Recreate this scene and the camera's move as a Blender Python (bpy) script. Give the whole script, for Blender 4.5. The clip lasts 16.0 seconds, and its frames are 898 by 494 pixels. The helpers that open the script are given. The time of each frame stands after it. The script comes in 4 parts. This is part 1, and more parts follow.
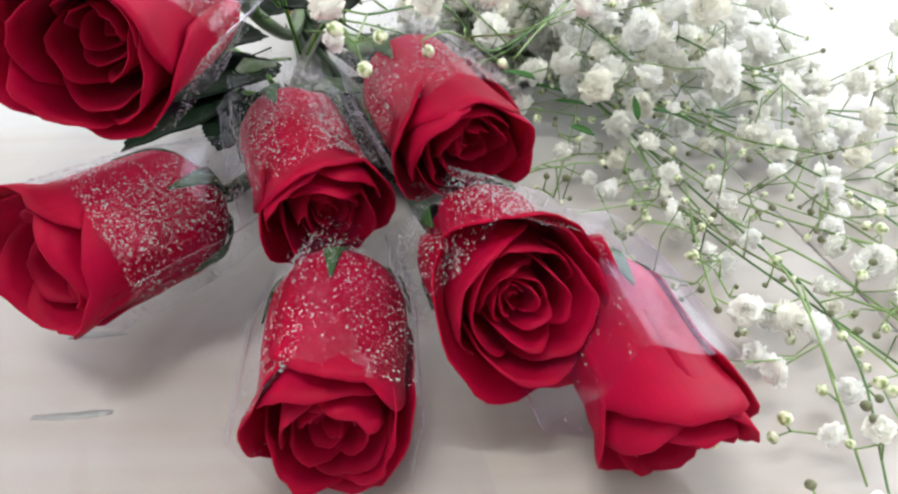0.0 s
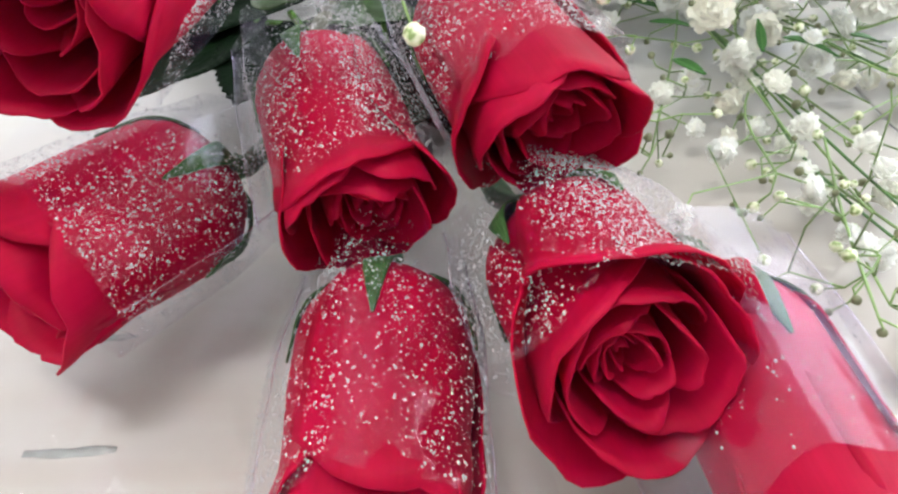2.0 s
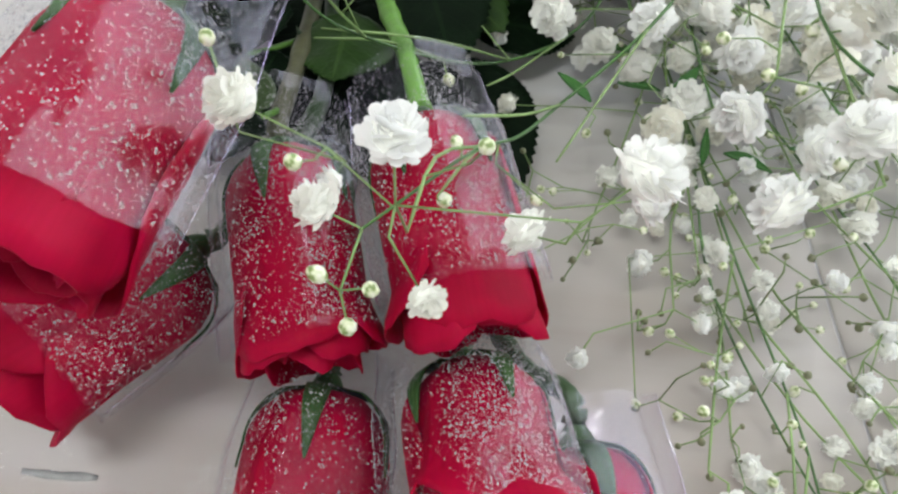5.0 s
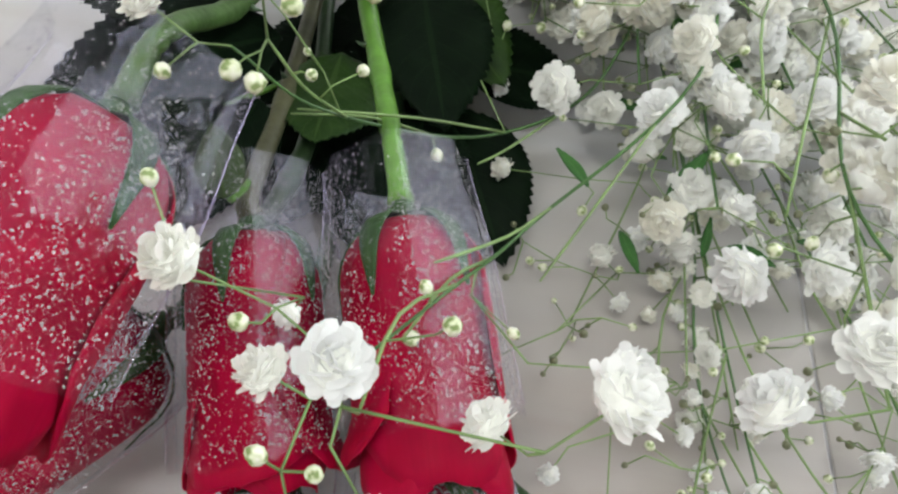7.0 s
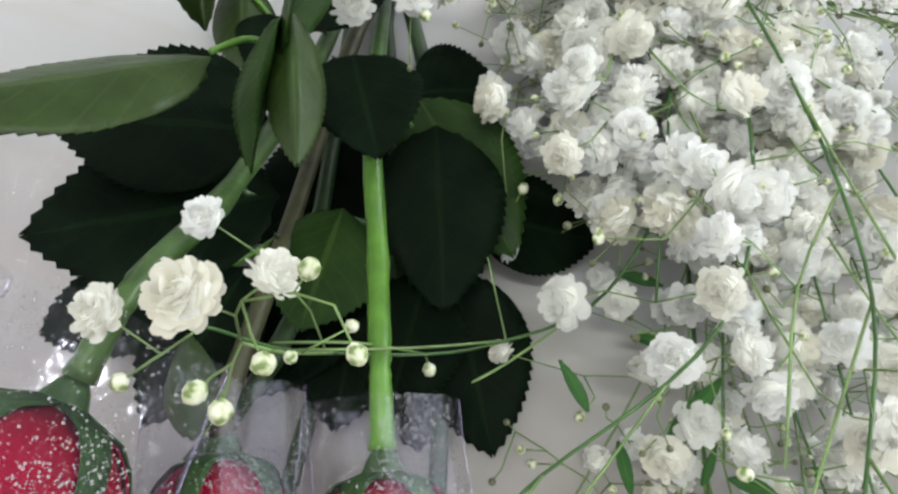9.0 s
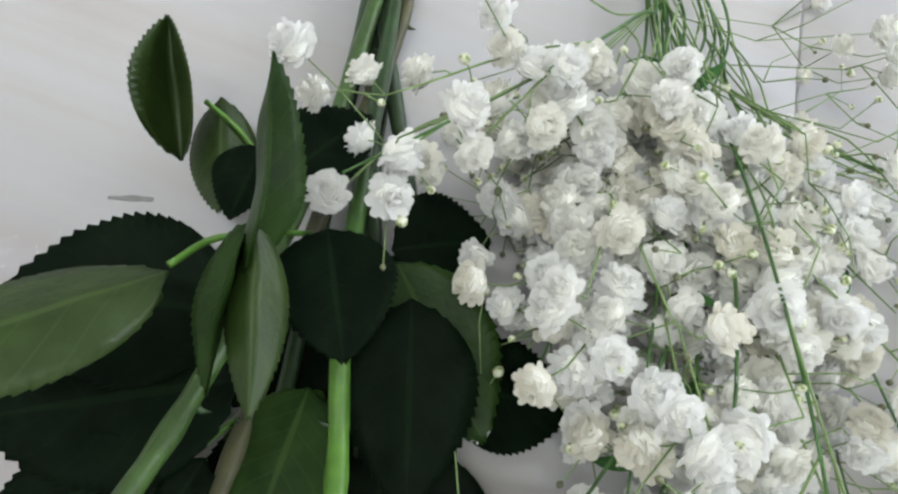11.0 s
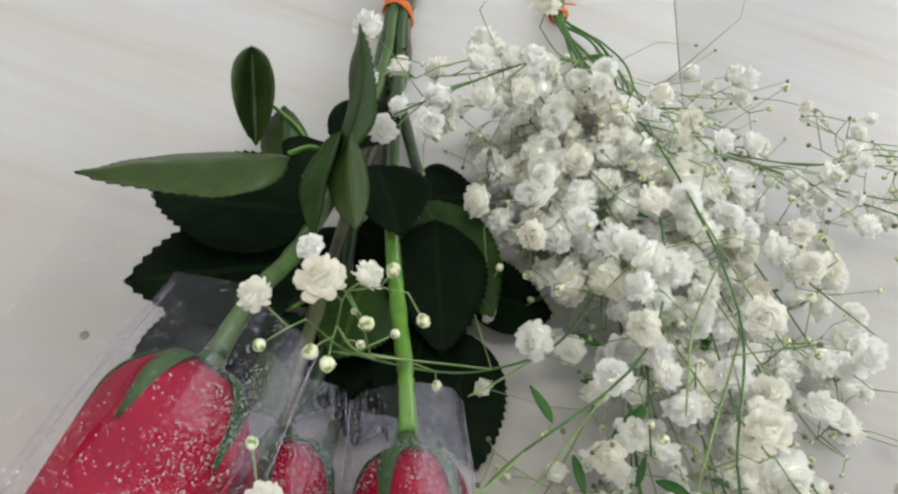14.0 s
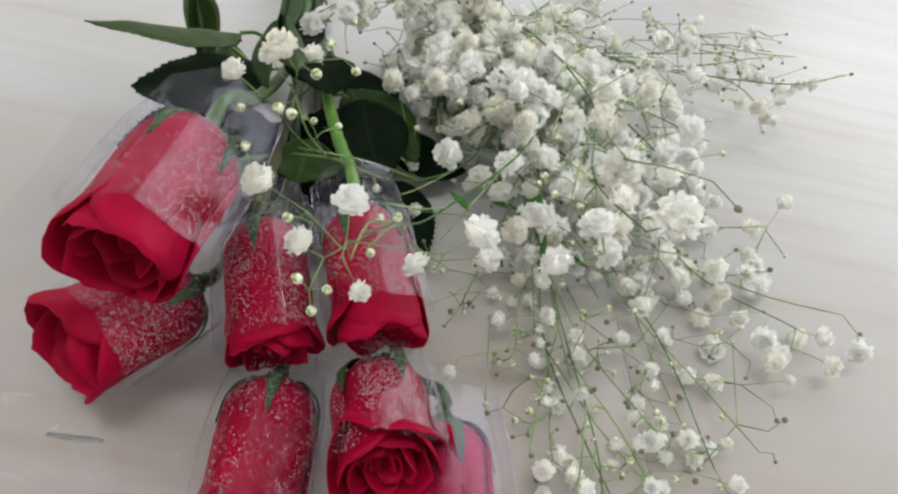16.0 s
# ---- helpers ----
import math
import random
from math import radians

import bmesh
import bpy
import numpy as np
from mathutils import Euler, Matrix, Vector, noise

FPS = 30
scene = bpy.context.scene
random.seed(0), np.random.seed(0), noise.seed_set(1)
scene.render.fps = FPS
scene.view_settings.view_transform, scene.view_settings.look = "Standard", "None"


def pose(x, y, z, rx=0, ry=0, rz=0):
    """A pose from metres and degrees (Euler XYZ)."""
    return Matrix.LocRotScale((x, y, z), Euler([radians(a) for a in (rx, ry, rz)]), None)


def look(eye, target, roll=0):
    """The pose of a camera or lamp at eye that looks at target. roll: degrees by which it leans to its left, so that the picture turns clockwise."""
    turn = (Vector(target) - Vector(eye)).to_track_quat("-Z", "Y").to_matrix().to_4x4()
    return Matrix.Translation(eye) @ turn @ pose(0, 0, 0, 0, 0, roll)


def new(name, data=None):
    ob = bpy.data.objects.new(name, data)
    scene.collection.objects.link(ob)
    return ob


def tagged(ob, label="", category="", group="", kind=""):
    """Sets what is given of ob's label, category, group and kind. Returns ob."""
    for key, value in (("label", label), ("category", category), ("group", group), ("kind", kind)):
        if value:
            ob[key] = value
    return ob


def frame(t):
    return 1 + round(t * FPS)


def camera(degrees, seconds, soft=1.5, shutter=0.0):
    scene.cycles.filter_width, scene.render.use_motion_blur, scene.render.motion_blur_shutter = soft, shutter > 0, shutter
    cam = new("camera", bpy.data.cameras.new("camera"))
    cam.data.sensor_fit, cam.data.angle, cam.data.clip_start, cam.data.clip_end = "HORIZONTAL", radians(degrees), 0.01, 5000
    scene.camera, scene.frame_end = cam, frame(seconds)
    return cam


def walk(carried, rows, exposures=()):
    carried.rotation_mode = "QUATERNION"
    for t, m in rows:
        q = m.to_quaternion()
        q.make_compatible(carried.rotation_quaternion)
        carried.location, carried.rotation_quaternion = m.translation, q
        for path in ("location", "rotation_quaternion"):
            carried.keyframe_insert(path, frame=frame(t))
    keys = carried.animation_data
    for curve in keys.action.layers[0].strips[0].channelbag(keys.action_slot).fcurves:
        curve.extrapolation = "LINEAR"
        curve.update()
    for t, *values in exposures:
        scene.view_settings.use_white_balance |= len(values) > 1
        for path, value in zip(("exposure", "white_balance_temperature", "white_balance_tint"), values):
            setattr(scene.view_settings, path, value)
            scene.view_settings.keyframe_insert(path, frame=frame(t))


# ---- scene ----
cam = camera(64.7, 16.0, soft=2.4)
PATH = [
    (0, (0.17, 0.126, 0.157), (0.181, 1.788, -0.954), -2.1),
    (0.5, (0.168, 0.142, 0.152), (0.149, 1.778, -0.999), -3.2),
    (1, (0.168, 0.159, 0.15), (0.059, 1.727, -1.088), -5.3),
    (1.5, (0.164, 0.175, 0.143), (0.022, 1.712, -1.13), -6.5),
    (2, (0.165, 0.185, 0.15), (0.022, 1.658, -1.195), -5.7),
    (2.5, (0.165, 0.197, 0.161), (0.018, 1.592, -1.264), -4.9),
    (3, (0.166, 0.2, 0.18), (0.049, 1.495, -1.339), -2.9),
    (3.5, (0.17, 0.21, 0.199), (0.087, 1.399, -1.407), -0.4),
    (4, (0.175, 0.218, 0.218), (0.127, 1.31, -1.457), 2.3),
    (4.2, (0.177, 0.222, 0.225), (0.141, 1.301, -1.458), 3.4),
    (6.3, (0.171, 0.262, 0.234), (0.074, 1.263, -1.495), 4.3),
    (6.5, (0.172, 0.268, 0.236), (0.095, 1.257, -1.501), 5.7),
    (7, (0.176, 0.282, 0.24), (0.124, 1.211, -1.53), 8.0),
    (7.5, (0.179, 0.297, 0.246), (0.144, 1.19, -1.544), 10.2),
    (8, (0.178, 0.319, 0.25), (0.13, 1.172, -1.558), 11.1),
    (8.5, (0.169, 0.337, 0.256), (0.123, 1.176, -1.559), 12.2),
    (9, (0.161, 0.359, 0.26), (0.116, 1.174, -1.566), 13.5),
    (9.2, (0.159, 0.365, 0.263), (0.118, 1.175, -1.565), 14.1),
    (11.3, (0.143, 0.449, 0.284), (0.129, 1.146, -1.591), 19.6),
    (11.5, (0.14, 0.458, 0.287), (0.133, 1.156, -1.588), 20.5),
    (12, (0.134, 0.467, 0.296), (0.11, 1.215, -1.559), 19.6),
    (12.5, (0.126, 0.439, 0.307), (0.106, 1.28, -1.508), 20.4),
    (13, (0.119, 0.389, 0.317), (0.126, 1.354, -1.435), 21.8),
    (13.5, (0.127, 0.328, 0.316), (0.12, 1.418, -1.361), 19.6),
    (14, (0.148, 0.286, 0.313), (0.152, 1.479, -1.292), 18.1),
    (14.5, (0.157, 0.242, 0.3), (0.166, 1.522, -1.236), 15.7),
    (15, (0.164, 0.197, 0.294), (0.213, 1.517, -1.208), 15.3),
    (15.5, (0.168, 0.17, 0.294), (0.25, 1.503, -1.195), 14.9),
    (16, (0.18, 0.143, 0.306), (0.307, 1.511, -1.148), 14.6),
]
EXPOSURES = [(0, 0.46, 6500, 10), (1.5, 0.80, 6450, 9), (3, 0.72, 6450, 9), (4.2, 0.24, 6400, 9), (7, -0.03, 6500, 10), (9, -0.06, 6450, 9), (11.3, -0.3, 6400, 10), (12.6, -0.56, 6400, 10), (14, -0.24, 6750, 9), (16, -0.24, 6650, 10)]
walk(cam, [(t, look(eye, target, roll)) for t, eye, target, roll in PATH], EXPOSURES)


# ---- world and lights ----
ROOM = Matrix.Translation((0.27, 0.74, 0)) @ Matrix.Rotation(radians(6.2), 4, "Z")
world = bpy.data.worlds.new("sky")
scene.world = world
world.use_nodes = True
wn = world.node_tree
sky = wn.nodes.new("ShaderNodeTexSky")
sky.sky_type, sky.sun_disc = "NISHITA", False
sky.sun_elevation, sky.sun_rotation = radians(40), radians(120)
wn.links.new(sky.outputs[0], wn.nodes["Background"].inputs[0])
wn.nodes["Background"].inputs[1].default_value = 0.1


def area_light(name, m, sx, sy, watts, colour):
    data = bpy.data.lights.new(name, "AREA")
    data.shape, data.size, data.size_y, data.energy, data.color = "RECTANGLE", sx, sy, watts, colour
    ob = new(name, data)
    ob.matrix_world = m
    return ob


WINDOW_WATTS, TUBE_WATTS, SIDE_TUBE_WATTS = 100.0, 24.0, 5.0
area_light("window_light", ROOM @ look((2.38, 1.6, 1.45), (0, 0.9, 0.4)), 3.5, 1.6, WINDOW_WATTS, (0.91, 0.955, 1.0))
area_light("tube_light_glow", ROOM @ look((-0.45, -0.75, 2.56), (-0.449, -0.75, 0)), 0.05, 1.15, TUBE_WATTS, (0.97, 1.0, 0.95))
area_light("side_tube_glow", ROOM @ look((-1.30, 0.15, 2.56), (-1.299, 0.15, 0)), 0.05, 1.15, SIDE_TUBE_WATTS, (0.97, 1.0, 0.95))


# ---- materials ----
def material(name):
    m = bpy.data.materials.new(name)
    m.use_nodes = True
    t = m.node_tree
    return m, t, t.nodes["Principled BSDF"], t.nodes["Material Output"]


def nd(t, kind, **given):
    n = t.nodes.new(kind)
    for k, v in given.items():
        if k in n.inputs:
            n.inputs[k].default_value = v
    return n


def ramp(t, source, stops):
    n = t.nodes.new("ShaderNodeValToRGB")
    el = n.color_ramp.elements
    while len(el) < len(stops):
        el.new(0.5)
    for e, (p, c) in zip(el, stops):
        e.position, e.color = p, (*c, 1)
    t.links.new(source, n.inputs[0])
    return n.outputs[0]


def noise_tex(t, coord, scale, detail=3.0, stretch=None):
    src = coord
    if stretch:
        mp = t.nodes.new("ShaderNodeMapping")
        mp.inputs["Scale"].default_value = stretch
        t.links.new(coord, mp.inputs[0])
        src = mp.outputs[0]
    n = nd(t, "ShaderNodeTexNoise", Scale=scale, Detail=detail)
    t.links.new(src, n.inputs["Vector"])
    return n.outputs["Fac"]


def math_node(t, op, a, b=None):
    n = t.nodes.new("ShaderNodeMath")
    n.operation = op
    for k, v in enumerate((a, b)):
        if v is None:
            continue
        if isinstance(v, (int, float)):
            n.inputs[k].default_value = v
        else:
            t.links.new(v, n.inputs[k])
    return n.outputs[0]


def mix_colour(t, fac, a, b, blend="MIX"):
    n = t.nodes.new("ShaderNodeMix")
    n.data_type, n.blend_type = "RGBA", blend
    for k, v in ((0, fac), (6, a), (7, b)):
        if isinstance(v, (int, float)):
            n.inputs[k].default_value = v
        elif isinstance(v, tuple):
            n.inputs[k].default_value = (*v, 1)
        else:
            t.links.new(v, n.inputs[k])
    return n.outputs[2]


def bump(t, bsdf, height, strength, distance):
    b = nd(t, "ShaderNodeBump", Strength=strength, Distance=distance)
    t.links.new(height, b.inputs["Height"])
    t.links.new(b.outputs[0], bsdf.inputs["Normal"])
    return b.outputs[0]


def coords(t, which="Object"):
    return t.nodes.new("ShaderNodeTexCoord").outputs[which]


def plain(name, colour, rough, spread=0.12, scale=60, metal=0.0, relief=0.0, size=0.001):
    m, t, p, _ = material(name)
    c = coords(t)
    f = noise_tex(t, c, scale, 4)
    dark = tuple(v * (1 - spread) for v in colour)
    light = tuple(min(1, v * (1 + spread)) for v in colour)
    t.links.new(ramp(t, f, [(0.3, dark), (0.7, light)]), p.inputs["Base Color"])
    p.inputs["Roughness"].default_value, p.inputs["Metallic"].default_value = rough, metal
    if relief:
        bump(t, p, noise_tex(t, c, scale * 4, 3), relief, size)
    return m


def petal_material():
    m, t, p, _ = material("rose_petal")
    uv = coords(t, "UV")
    sep = t.nodes.new("ShaderNodeSeparateXYZ")
    t.links.new(uv, sep.inputs[0])
    c = coords(t)
    streak = noise_tex(t, uv, 5, 4, (9.0, 0.7, 1))
    blotch = noise_tex(t, c, 45, 3)
    body = ramp(t, math_node(t, "ADD", math_node(t, "MULTIPLY", streak, 0.22), math_node(t, "MULTIPLY", blotch, 0.78)),
                [(0.3, (0.28, 0.0004, 0.020)), (0.55, (0.43, 0.0008, 0.036)), (0.75, (0.53, 0.002, 0.055))])
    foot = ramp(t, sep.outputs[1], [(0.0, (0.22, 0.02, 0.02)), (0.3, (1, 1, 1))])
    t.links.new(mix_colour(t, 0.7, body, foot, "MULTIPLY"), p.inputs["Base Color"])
    p.inputs["Roughness"].default_value = 0.55
    p.inputs["Specular IOR Level"].default_value = 0.12
    p.inputs["Sheen Weight"].default_value = 0.04
    p.inputs["Sheen Tint"].default_value = (1, 0.2, 0.3, 1)
    p.inputs["Subsurface Weight"].default_value = 0.22
    p.inputs["Subsurface Radius"].default_value = (0.004, 0.0006, 0.0006)
    bump(t, p, streak, 0.10, 0.0005)
    through_light = nd(t, "ShaderNodeBsdfTranslucent", Color=(0.62, 0.006, 0.05, 1))
    mx = t.nodes.new("ShaderNodeMixShader")
    mx.inputs[0].default_value = 0.25
    t.links.new(p.outputs[0], mx.inputs[1])
    t.links.new(through_light.outputs[0], mx.inputs[2])
    t.links.new(mx.outputs[0], _.inputs[0])
    return m


def leaf_material(name, low, high, vein, rough, shine=0.16):
    m, t, p, _ = material(name)
    uv, c = coords(t, "UV"), coords(t)
    sep = t.nodes.new("ShaderNodeSeparateXYZ")
    t.links.new(uv, sep.inputs[0])
    side = math_node(t, "ABSOLUTE", math_node(t, "SUBTRACT", sep.outputs[0], 0.5))
    ribs = math_node(t, "FRACT", math_node(t, "MULTIPLY", math_node(t, "SUBTRACT", sep.outputs[1], math_node(t, "MULTIPLY", side, 0.55)), 7.0))
    rib = math_node(t, "LESS_THAN", ribs, 0.09)
    mid = math_node(t, "LESS_THAN", side, 0.025)
    line = math_node(t, "MAXIMUM", math_node(t, "MULTIPLY", rib, 0.35), mid)
    body = ramp(t, noise_tex(t, c, 70, 5), [(0.3, low), (0.72, high)])
    t.links.new(mix_colour(t, math_node(t, "MULTIPLY", line, 0.7), body, vein), p.inputs["Base Color"])
    p.inputs["Roughness"].default_value = rough
    p.inputs["Specular IOR Level"].default_value = shine
    p.inputs["Subsurface Weight"].default_value = 0.05
    p.inputs["Subsurface Radius"].default_value = (0.0008, 0.002, 0.0006)
    bump(t, p, math_node(t, "ADD", noise_tex(t, c, 350, 3), math_node(t, "MULTIPLY", line, -0.8)), 0.35, 0.0008)
    return m


def film_material(name, gloss, sheen_amount, rough=0.06):
    """Clear cellophane: light goes straight through but for a gloss and a faint painted lilac sheen."""
    m, t, p, out = material(name)
    c = coords(t)
    lw = nd(t, "ShaderNodeLayerWeight", Blend=0.35)
    wave = noise_tex(t, c, 70, 3)
    patch = noise_tex(t, c, 48, 4, (1.0, 1.0, 0.45))
    fac = math_node(t, "ADD", gloss, math_node(t, "MULTIPLY", math_node(t, "POWER", lw.outputs["Facing"], 2.6), 0.10))
    clear = nd(t, "ShaderNodeBsdfTransparent", Color=(0.975, 0.975, 0.98, 1))
    shine = nd(t, "ShaderNodeBsdfGlossy", Color=(0.88, 0.86, 1, 1), Roughness=rough)
    b = nd(t, "ShaderNodeBump", Strength=0.16, Distance=0.004)
    t.links.new(wave, b.inputs["Height"])
    t.links.new(b.outputs[0], shine.inputs["Normal"])
    film = t.nodes.new("ShaderNodeMixShader")
    t.links.new(fac, film.inputs[0])
    t.links.new(clear.outputs[0], film.inputs[1])
    t.links.new(shine.outputs[0], film.inputs[2])
    # Cool reflections on the film, painted in as patchy lilac diffuse colour.
    painted_sheen = nd(t, "ShaderNodeBsdfDiffuse", Color=(0.60, 0.40, 0.92, 1))
    sheen_mix = t.nodes.new("ShaderNodeMixShader")
    t.links.new(math_node(t, "MULTIPLY", ramp(t, patch, [(0.42, (0.1, 0.1, 0.1)), (0.66, (1, 1, 1))]), sheen_amount), sheen_mix.inputs[0])
    t.links.new(film.outputs[0], sheen_mix.inputs[1])
    t.links.new(painted_sheen.outputs[0], sheen_mix.inputs[2])
    t.links.new(sheen_mix.outputs[0], out.inputs[0])
    return m


def bead_material():
    """Small drops of water on the cellophane: half clear, with a bright gloss."""
    m, t, p, out = material("water_bead")
    clear = nd(t, "ShaderNodeBsdfTransparent", Color=(0.96, 0.96, 0.97, 1))
    p.inputs["Base Color"].default_value = (0.66, 0.64, 0.67, 1)
    p.inputs["Roughness"].default_value = 0.10
    p.inputs["IOR"].default_value = 1.5
    p.inputs["Specular IOR Level"].default_value = 1.0
    mx = t.nodes.new("ShaderNodeMixShader")
    mx.inputs[0].default_value = 0.48
    t.links.new(clear.outputs[0], mx.inputs[1])
    t.links.new(p.outputs[0], mx.inputs[2])
    t.links.new(mx.outputs[0], out.inputs[0])
    return m


def tile_material():
    m, t, p, _ = material("floor_tile")
    g = t.nodes.new("ShaderNodeNewGeometry").outputs["Position"]
    band = noise_tex(t, g, 3.5, 5, (0.9, 7.0, 1))
    fine = noise_tex(t, g, 10, 6, (0.35, 9.0, 1))
    spot = noise_tex(t, g, 5, 3)
    f = math_node(t, "ADD", math_node(t, "MULTIPLY", band, 0.5), math_node(t, "ADD", math_node(t, "MULTIPLY", fine, 0.25), math_node(t, "MULTIPLY", spot, 0.25)))
    sep = t.nodes.new("ShaderNodeSeparateXYZ")
    t.links.new(g, sep.inputs[0])
    wavy = math_node(t, "ADD", sep.outputs[1], math_node(t, "MULTIPLY", math_node(t, "SUBTRACT", spot, 0.5), 0.22))
    near = math_node(t, "DIVIDE", math_node(t, "ABSOLUTE", math_node(t, "SUBTRACT", wavy, 0.24)), 0.26)
    beige = math_node(t, "MULTIPLY", ramp(t, near, [(0.3, (1, 1, 1)), (1.0, (0, 0, 0))]), math_node(t, "ADD", 0.35, math_node(t, "MULTIPLY", fine, 0.9)))
    base = mix_colour(t, beige, ramp(t, f, [(0.34, (0.43, 0.395, 0.370)), (0.47, (0.485, 0.470, 0.458)), (0.60, (0.505, 0.503, 0.525))]), (0.385, 0.335, 0.300))
    t.links.new(base, p.inputs["Base Color"])
    t.links.new(ramp(t, spot, [(0.3, (0.40, 0.40, 0.40)), (0.7, (0.52, 0.52, 0.52))]), p.inputs["Roughness"])
    bump(t, p, noise_tex(t, g, 130, 3), 0.06, 0.001)
    return m


def blossom_material():
    m, t, p, _ = material("gypsophila_petal")
    c = coords(t)
    ob = t.nodes.new("ShaderNodeObjectInfo")
    tint = ramp(t, ob.outputs["Random"], [(0.0, (0.88, 0.84, 0.71)), (0.35, (0.91, 0.90, 0.83)), (0.8, (0.93, 0.93, 0.92))])
    dist = t.nodes.new("ShaderNodeVectorMath")
    dist.operation = "LENGTH"
    t.links.new(c, dist.inputs[0])
    deep = ramp(t, math_node(t, "MULTIPLY", dist.outputs["Value"], 150.0), [(0.10, (0.80, 0.84, 0.62)), (0.45, (1, 1, 1))])
    t.links.new(mix_colour(t, 1.0, tint, deep, "MULTIPLY"), p.inputs["Base Color"])
    p.inputs["Roughness"].default_value = 0.7
    p.inputs["Specular IOR Level"].default_value = 0.1
    back = t.nodes.new("ShaderNodeBsdfTranslucent")
    back.inputs[0].default_value = (0.93, 0.93, 0.91, 1)
    mx = t.nodes.new("ShaderNodeMixShader")
    mx.inputs[0].default_value = 0.38
    t.links.new(p.outputs[0], mx.inputs[1])
    t.links.new(back.outputs[0], mx.inputs[2])
    t.links.new(mx.outputs[0], _.inputs[0])
    return m


def bud_material():
    m, t, p, _ = material("gypsophila_bud")
    c = coords(t)
    w = nd(t, "ShaderNodeTexNoise", Scale=420, Detail=2)
    t.links.new(c, w.inputs["Vector"])
    t.links.new(ramp(t, w.outputs["Fac"], [(0.40, (0.22, 0.30, 0.10)), (0.50, (0.62, 0.66, 0.42)), (0.62, (0.80, 0.80, 0.66))]), p.inputs["Base Color"])
    p.inputs["Roughness"].default_value = 0.5
    return m


PETAL = petal_material()
LEAF_TOP = leaf_material("rose_leaf_top", (0.0025, 0.006, 0.003), (0.005, 0.012, 0.005), (0.009, 0.020, 0.008), 0.5, 0.04)
LEAF_UNDER = leaf_material("rose_leaf_underside", (0.019, 0.037, 0.008), (0.036, 0.066, 0.014), (0.055, 0.092, 0.026), 0.40, 0.26)
LEAF_GREEN = leaf_material("young_leaf", (0.010, 0.028, 0.005), (0.025, 0.060, 0.010), (0.045, 0.085, 0.02), 0.42, 0.14)
SEPAL = leaf_material("sepal_green", (0.018, 0.045, 0.014), (0.045, 0.10, 0.030), (0.075, 0.14, 0.05), 0.5)
STEM_BRIGHT = plain("stem_bright_green", (0.10, 0.24, 0.03), 0.35, 0.3, 80, relief=0.2)
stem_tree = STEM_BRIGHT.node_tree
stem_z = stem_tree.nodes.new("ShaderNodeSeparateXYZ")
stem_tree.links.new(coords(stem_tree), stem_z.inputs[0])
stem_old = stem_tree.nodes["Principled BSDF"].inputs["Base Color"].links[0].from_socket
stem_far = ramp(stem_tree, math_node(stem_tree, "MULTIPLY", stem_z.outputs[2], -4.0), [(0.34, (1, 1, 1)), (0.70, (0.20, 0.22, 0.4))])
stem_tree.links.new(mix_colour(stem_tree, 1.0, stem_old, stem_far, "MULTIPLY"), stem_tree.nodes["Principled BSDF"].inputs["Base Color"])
STEM_DARK = plain("stem_dark_green", (0.030, 0.062, 0.022), 0.42, 0.35, 80, relief=0.3)
STEM_MID = plain("stem_mid_green", (0.050, 0.10, 0.024), 0.4, 0.35, 80, relief=0.3)
STEM_BROWN = plain("stem_brownish_green", (0.075, 0.075, 0.034), 0.5, 0.35, 70, relief=0.3)
GYP_STEM = plain("gypsophila_stem", (0.19, 0.29, 0.10), 0.5, 0.45, 50)
GYP_MAIN = plain("gypsophila_main_stem", (0.06, 0.145, 0.035), 0.45, 0.4, 60)
GYP_DRY = plain("gypsophila_twig", (0.17, 0.18, 0.10), 0.6, 0.4, 60)
GYP_LEAF = leaf_material("gypsophila_leaf", (0.03, 0.10, 0.025), (0.06, 0.17, 0.04), (0.10, 0.22, 0.06), 0.5)
BLOSSOM_CORE = plain("gypsophila_heart", (0.90, 0.90, 0.84), 0.8, 0.05, 300, relief=0.4)
BLOSSOM, BUD = blossom_material(), bud_material()
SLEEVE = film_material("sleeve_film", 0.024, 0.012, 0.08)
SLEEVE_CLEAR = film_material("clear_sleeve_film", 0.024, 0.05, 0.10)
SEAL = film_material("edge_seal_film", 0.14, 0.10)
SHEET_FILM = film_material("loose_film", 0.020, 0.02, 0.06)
BEAD = bead_material()
TILE = tile_material()
GROUT = plain("tile_grout", (0.62, 0.61, 0.63), 0.9, 0.2, 40)
MARK = plain("grey_streak", (0.27, 0.27, 0.26), 0.45, 0.3, 160)
RUBBER = plain("orange_rubber", (0.72, 0.17, 0.03), 0.5, 0.2, 140, relief=0.2)
PAINT = plain("wall_paint", (0.74, 0.73, 0.72), 0.85, 0.04, 6, relief=0.1)
CEILING_PAINT = plain("ceiling_paint", (0.82, 0.82, 0.81), 0.9, 0.03, 5)
FRAME_PAINT = plain("window_frame_paint", (0.7, 0.7, 0.68), 0.45, 0.05, 20)
GLASS, gt, gp, gout = material("window_glass")
gp.inputs["Transmission Weight"].default_value, gp.inputs["Roughness"].default_value = 1.0, 0.0
GLOW, lt, lp, lout = material("tube_glow")
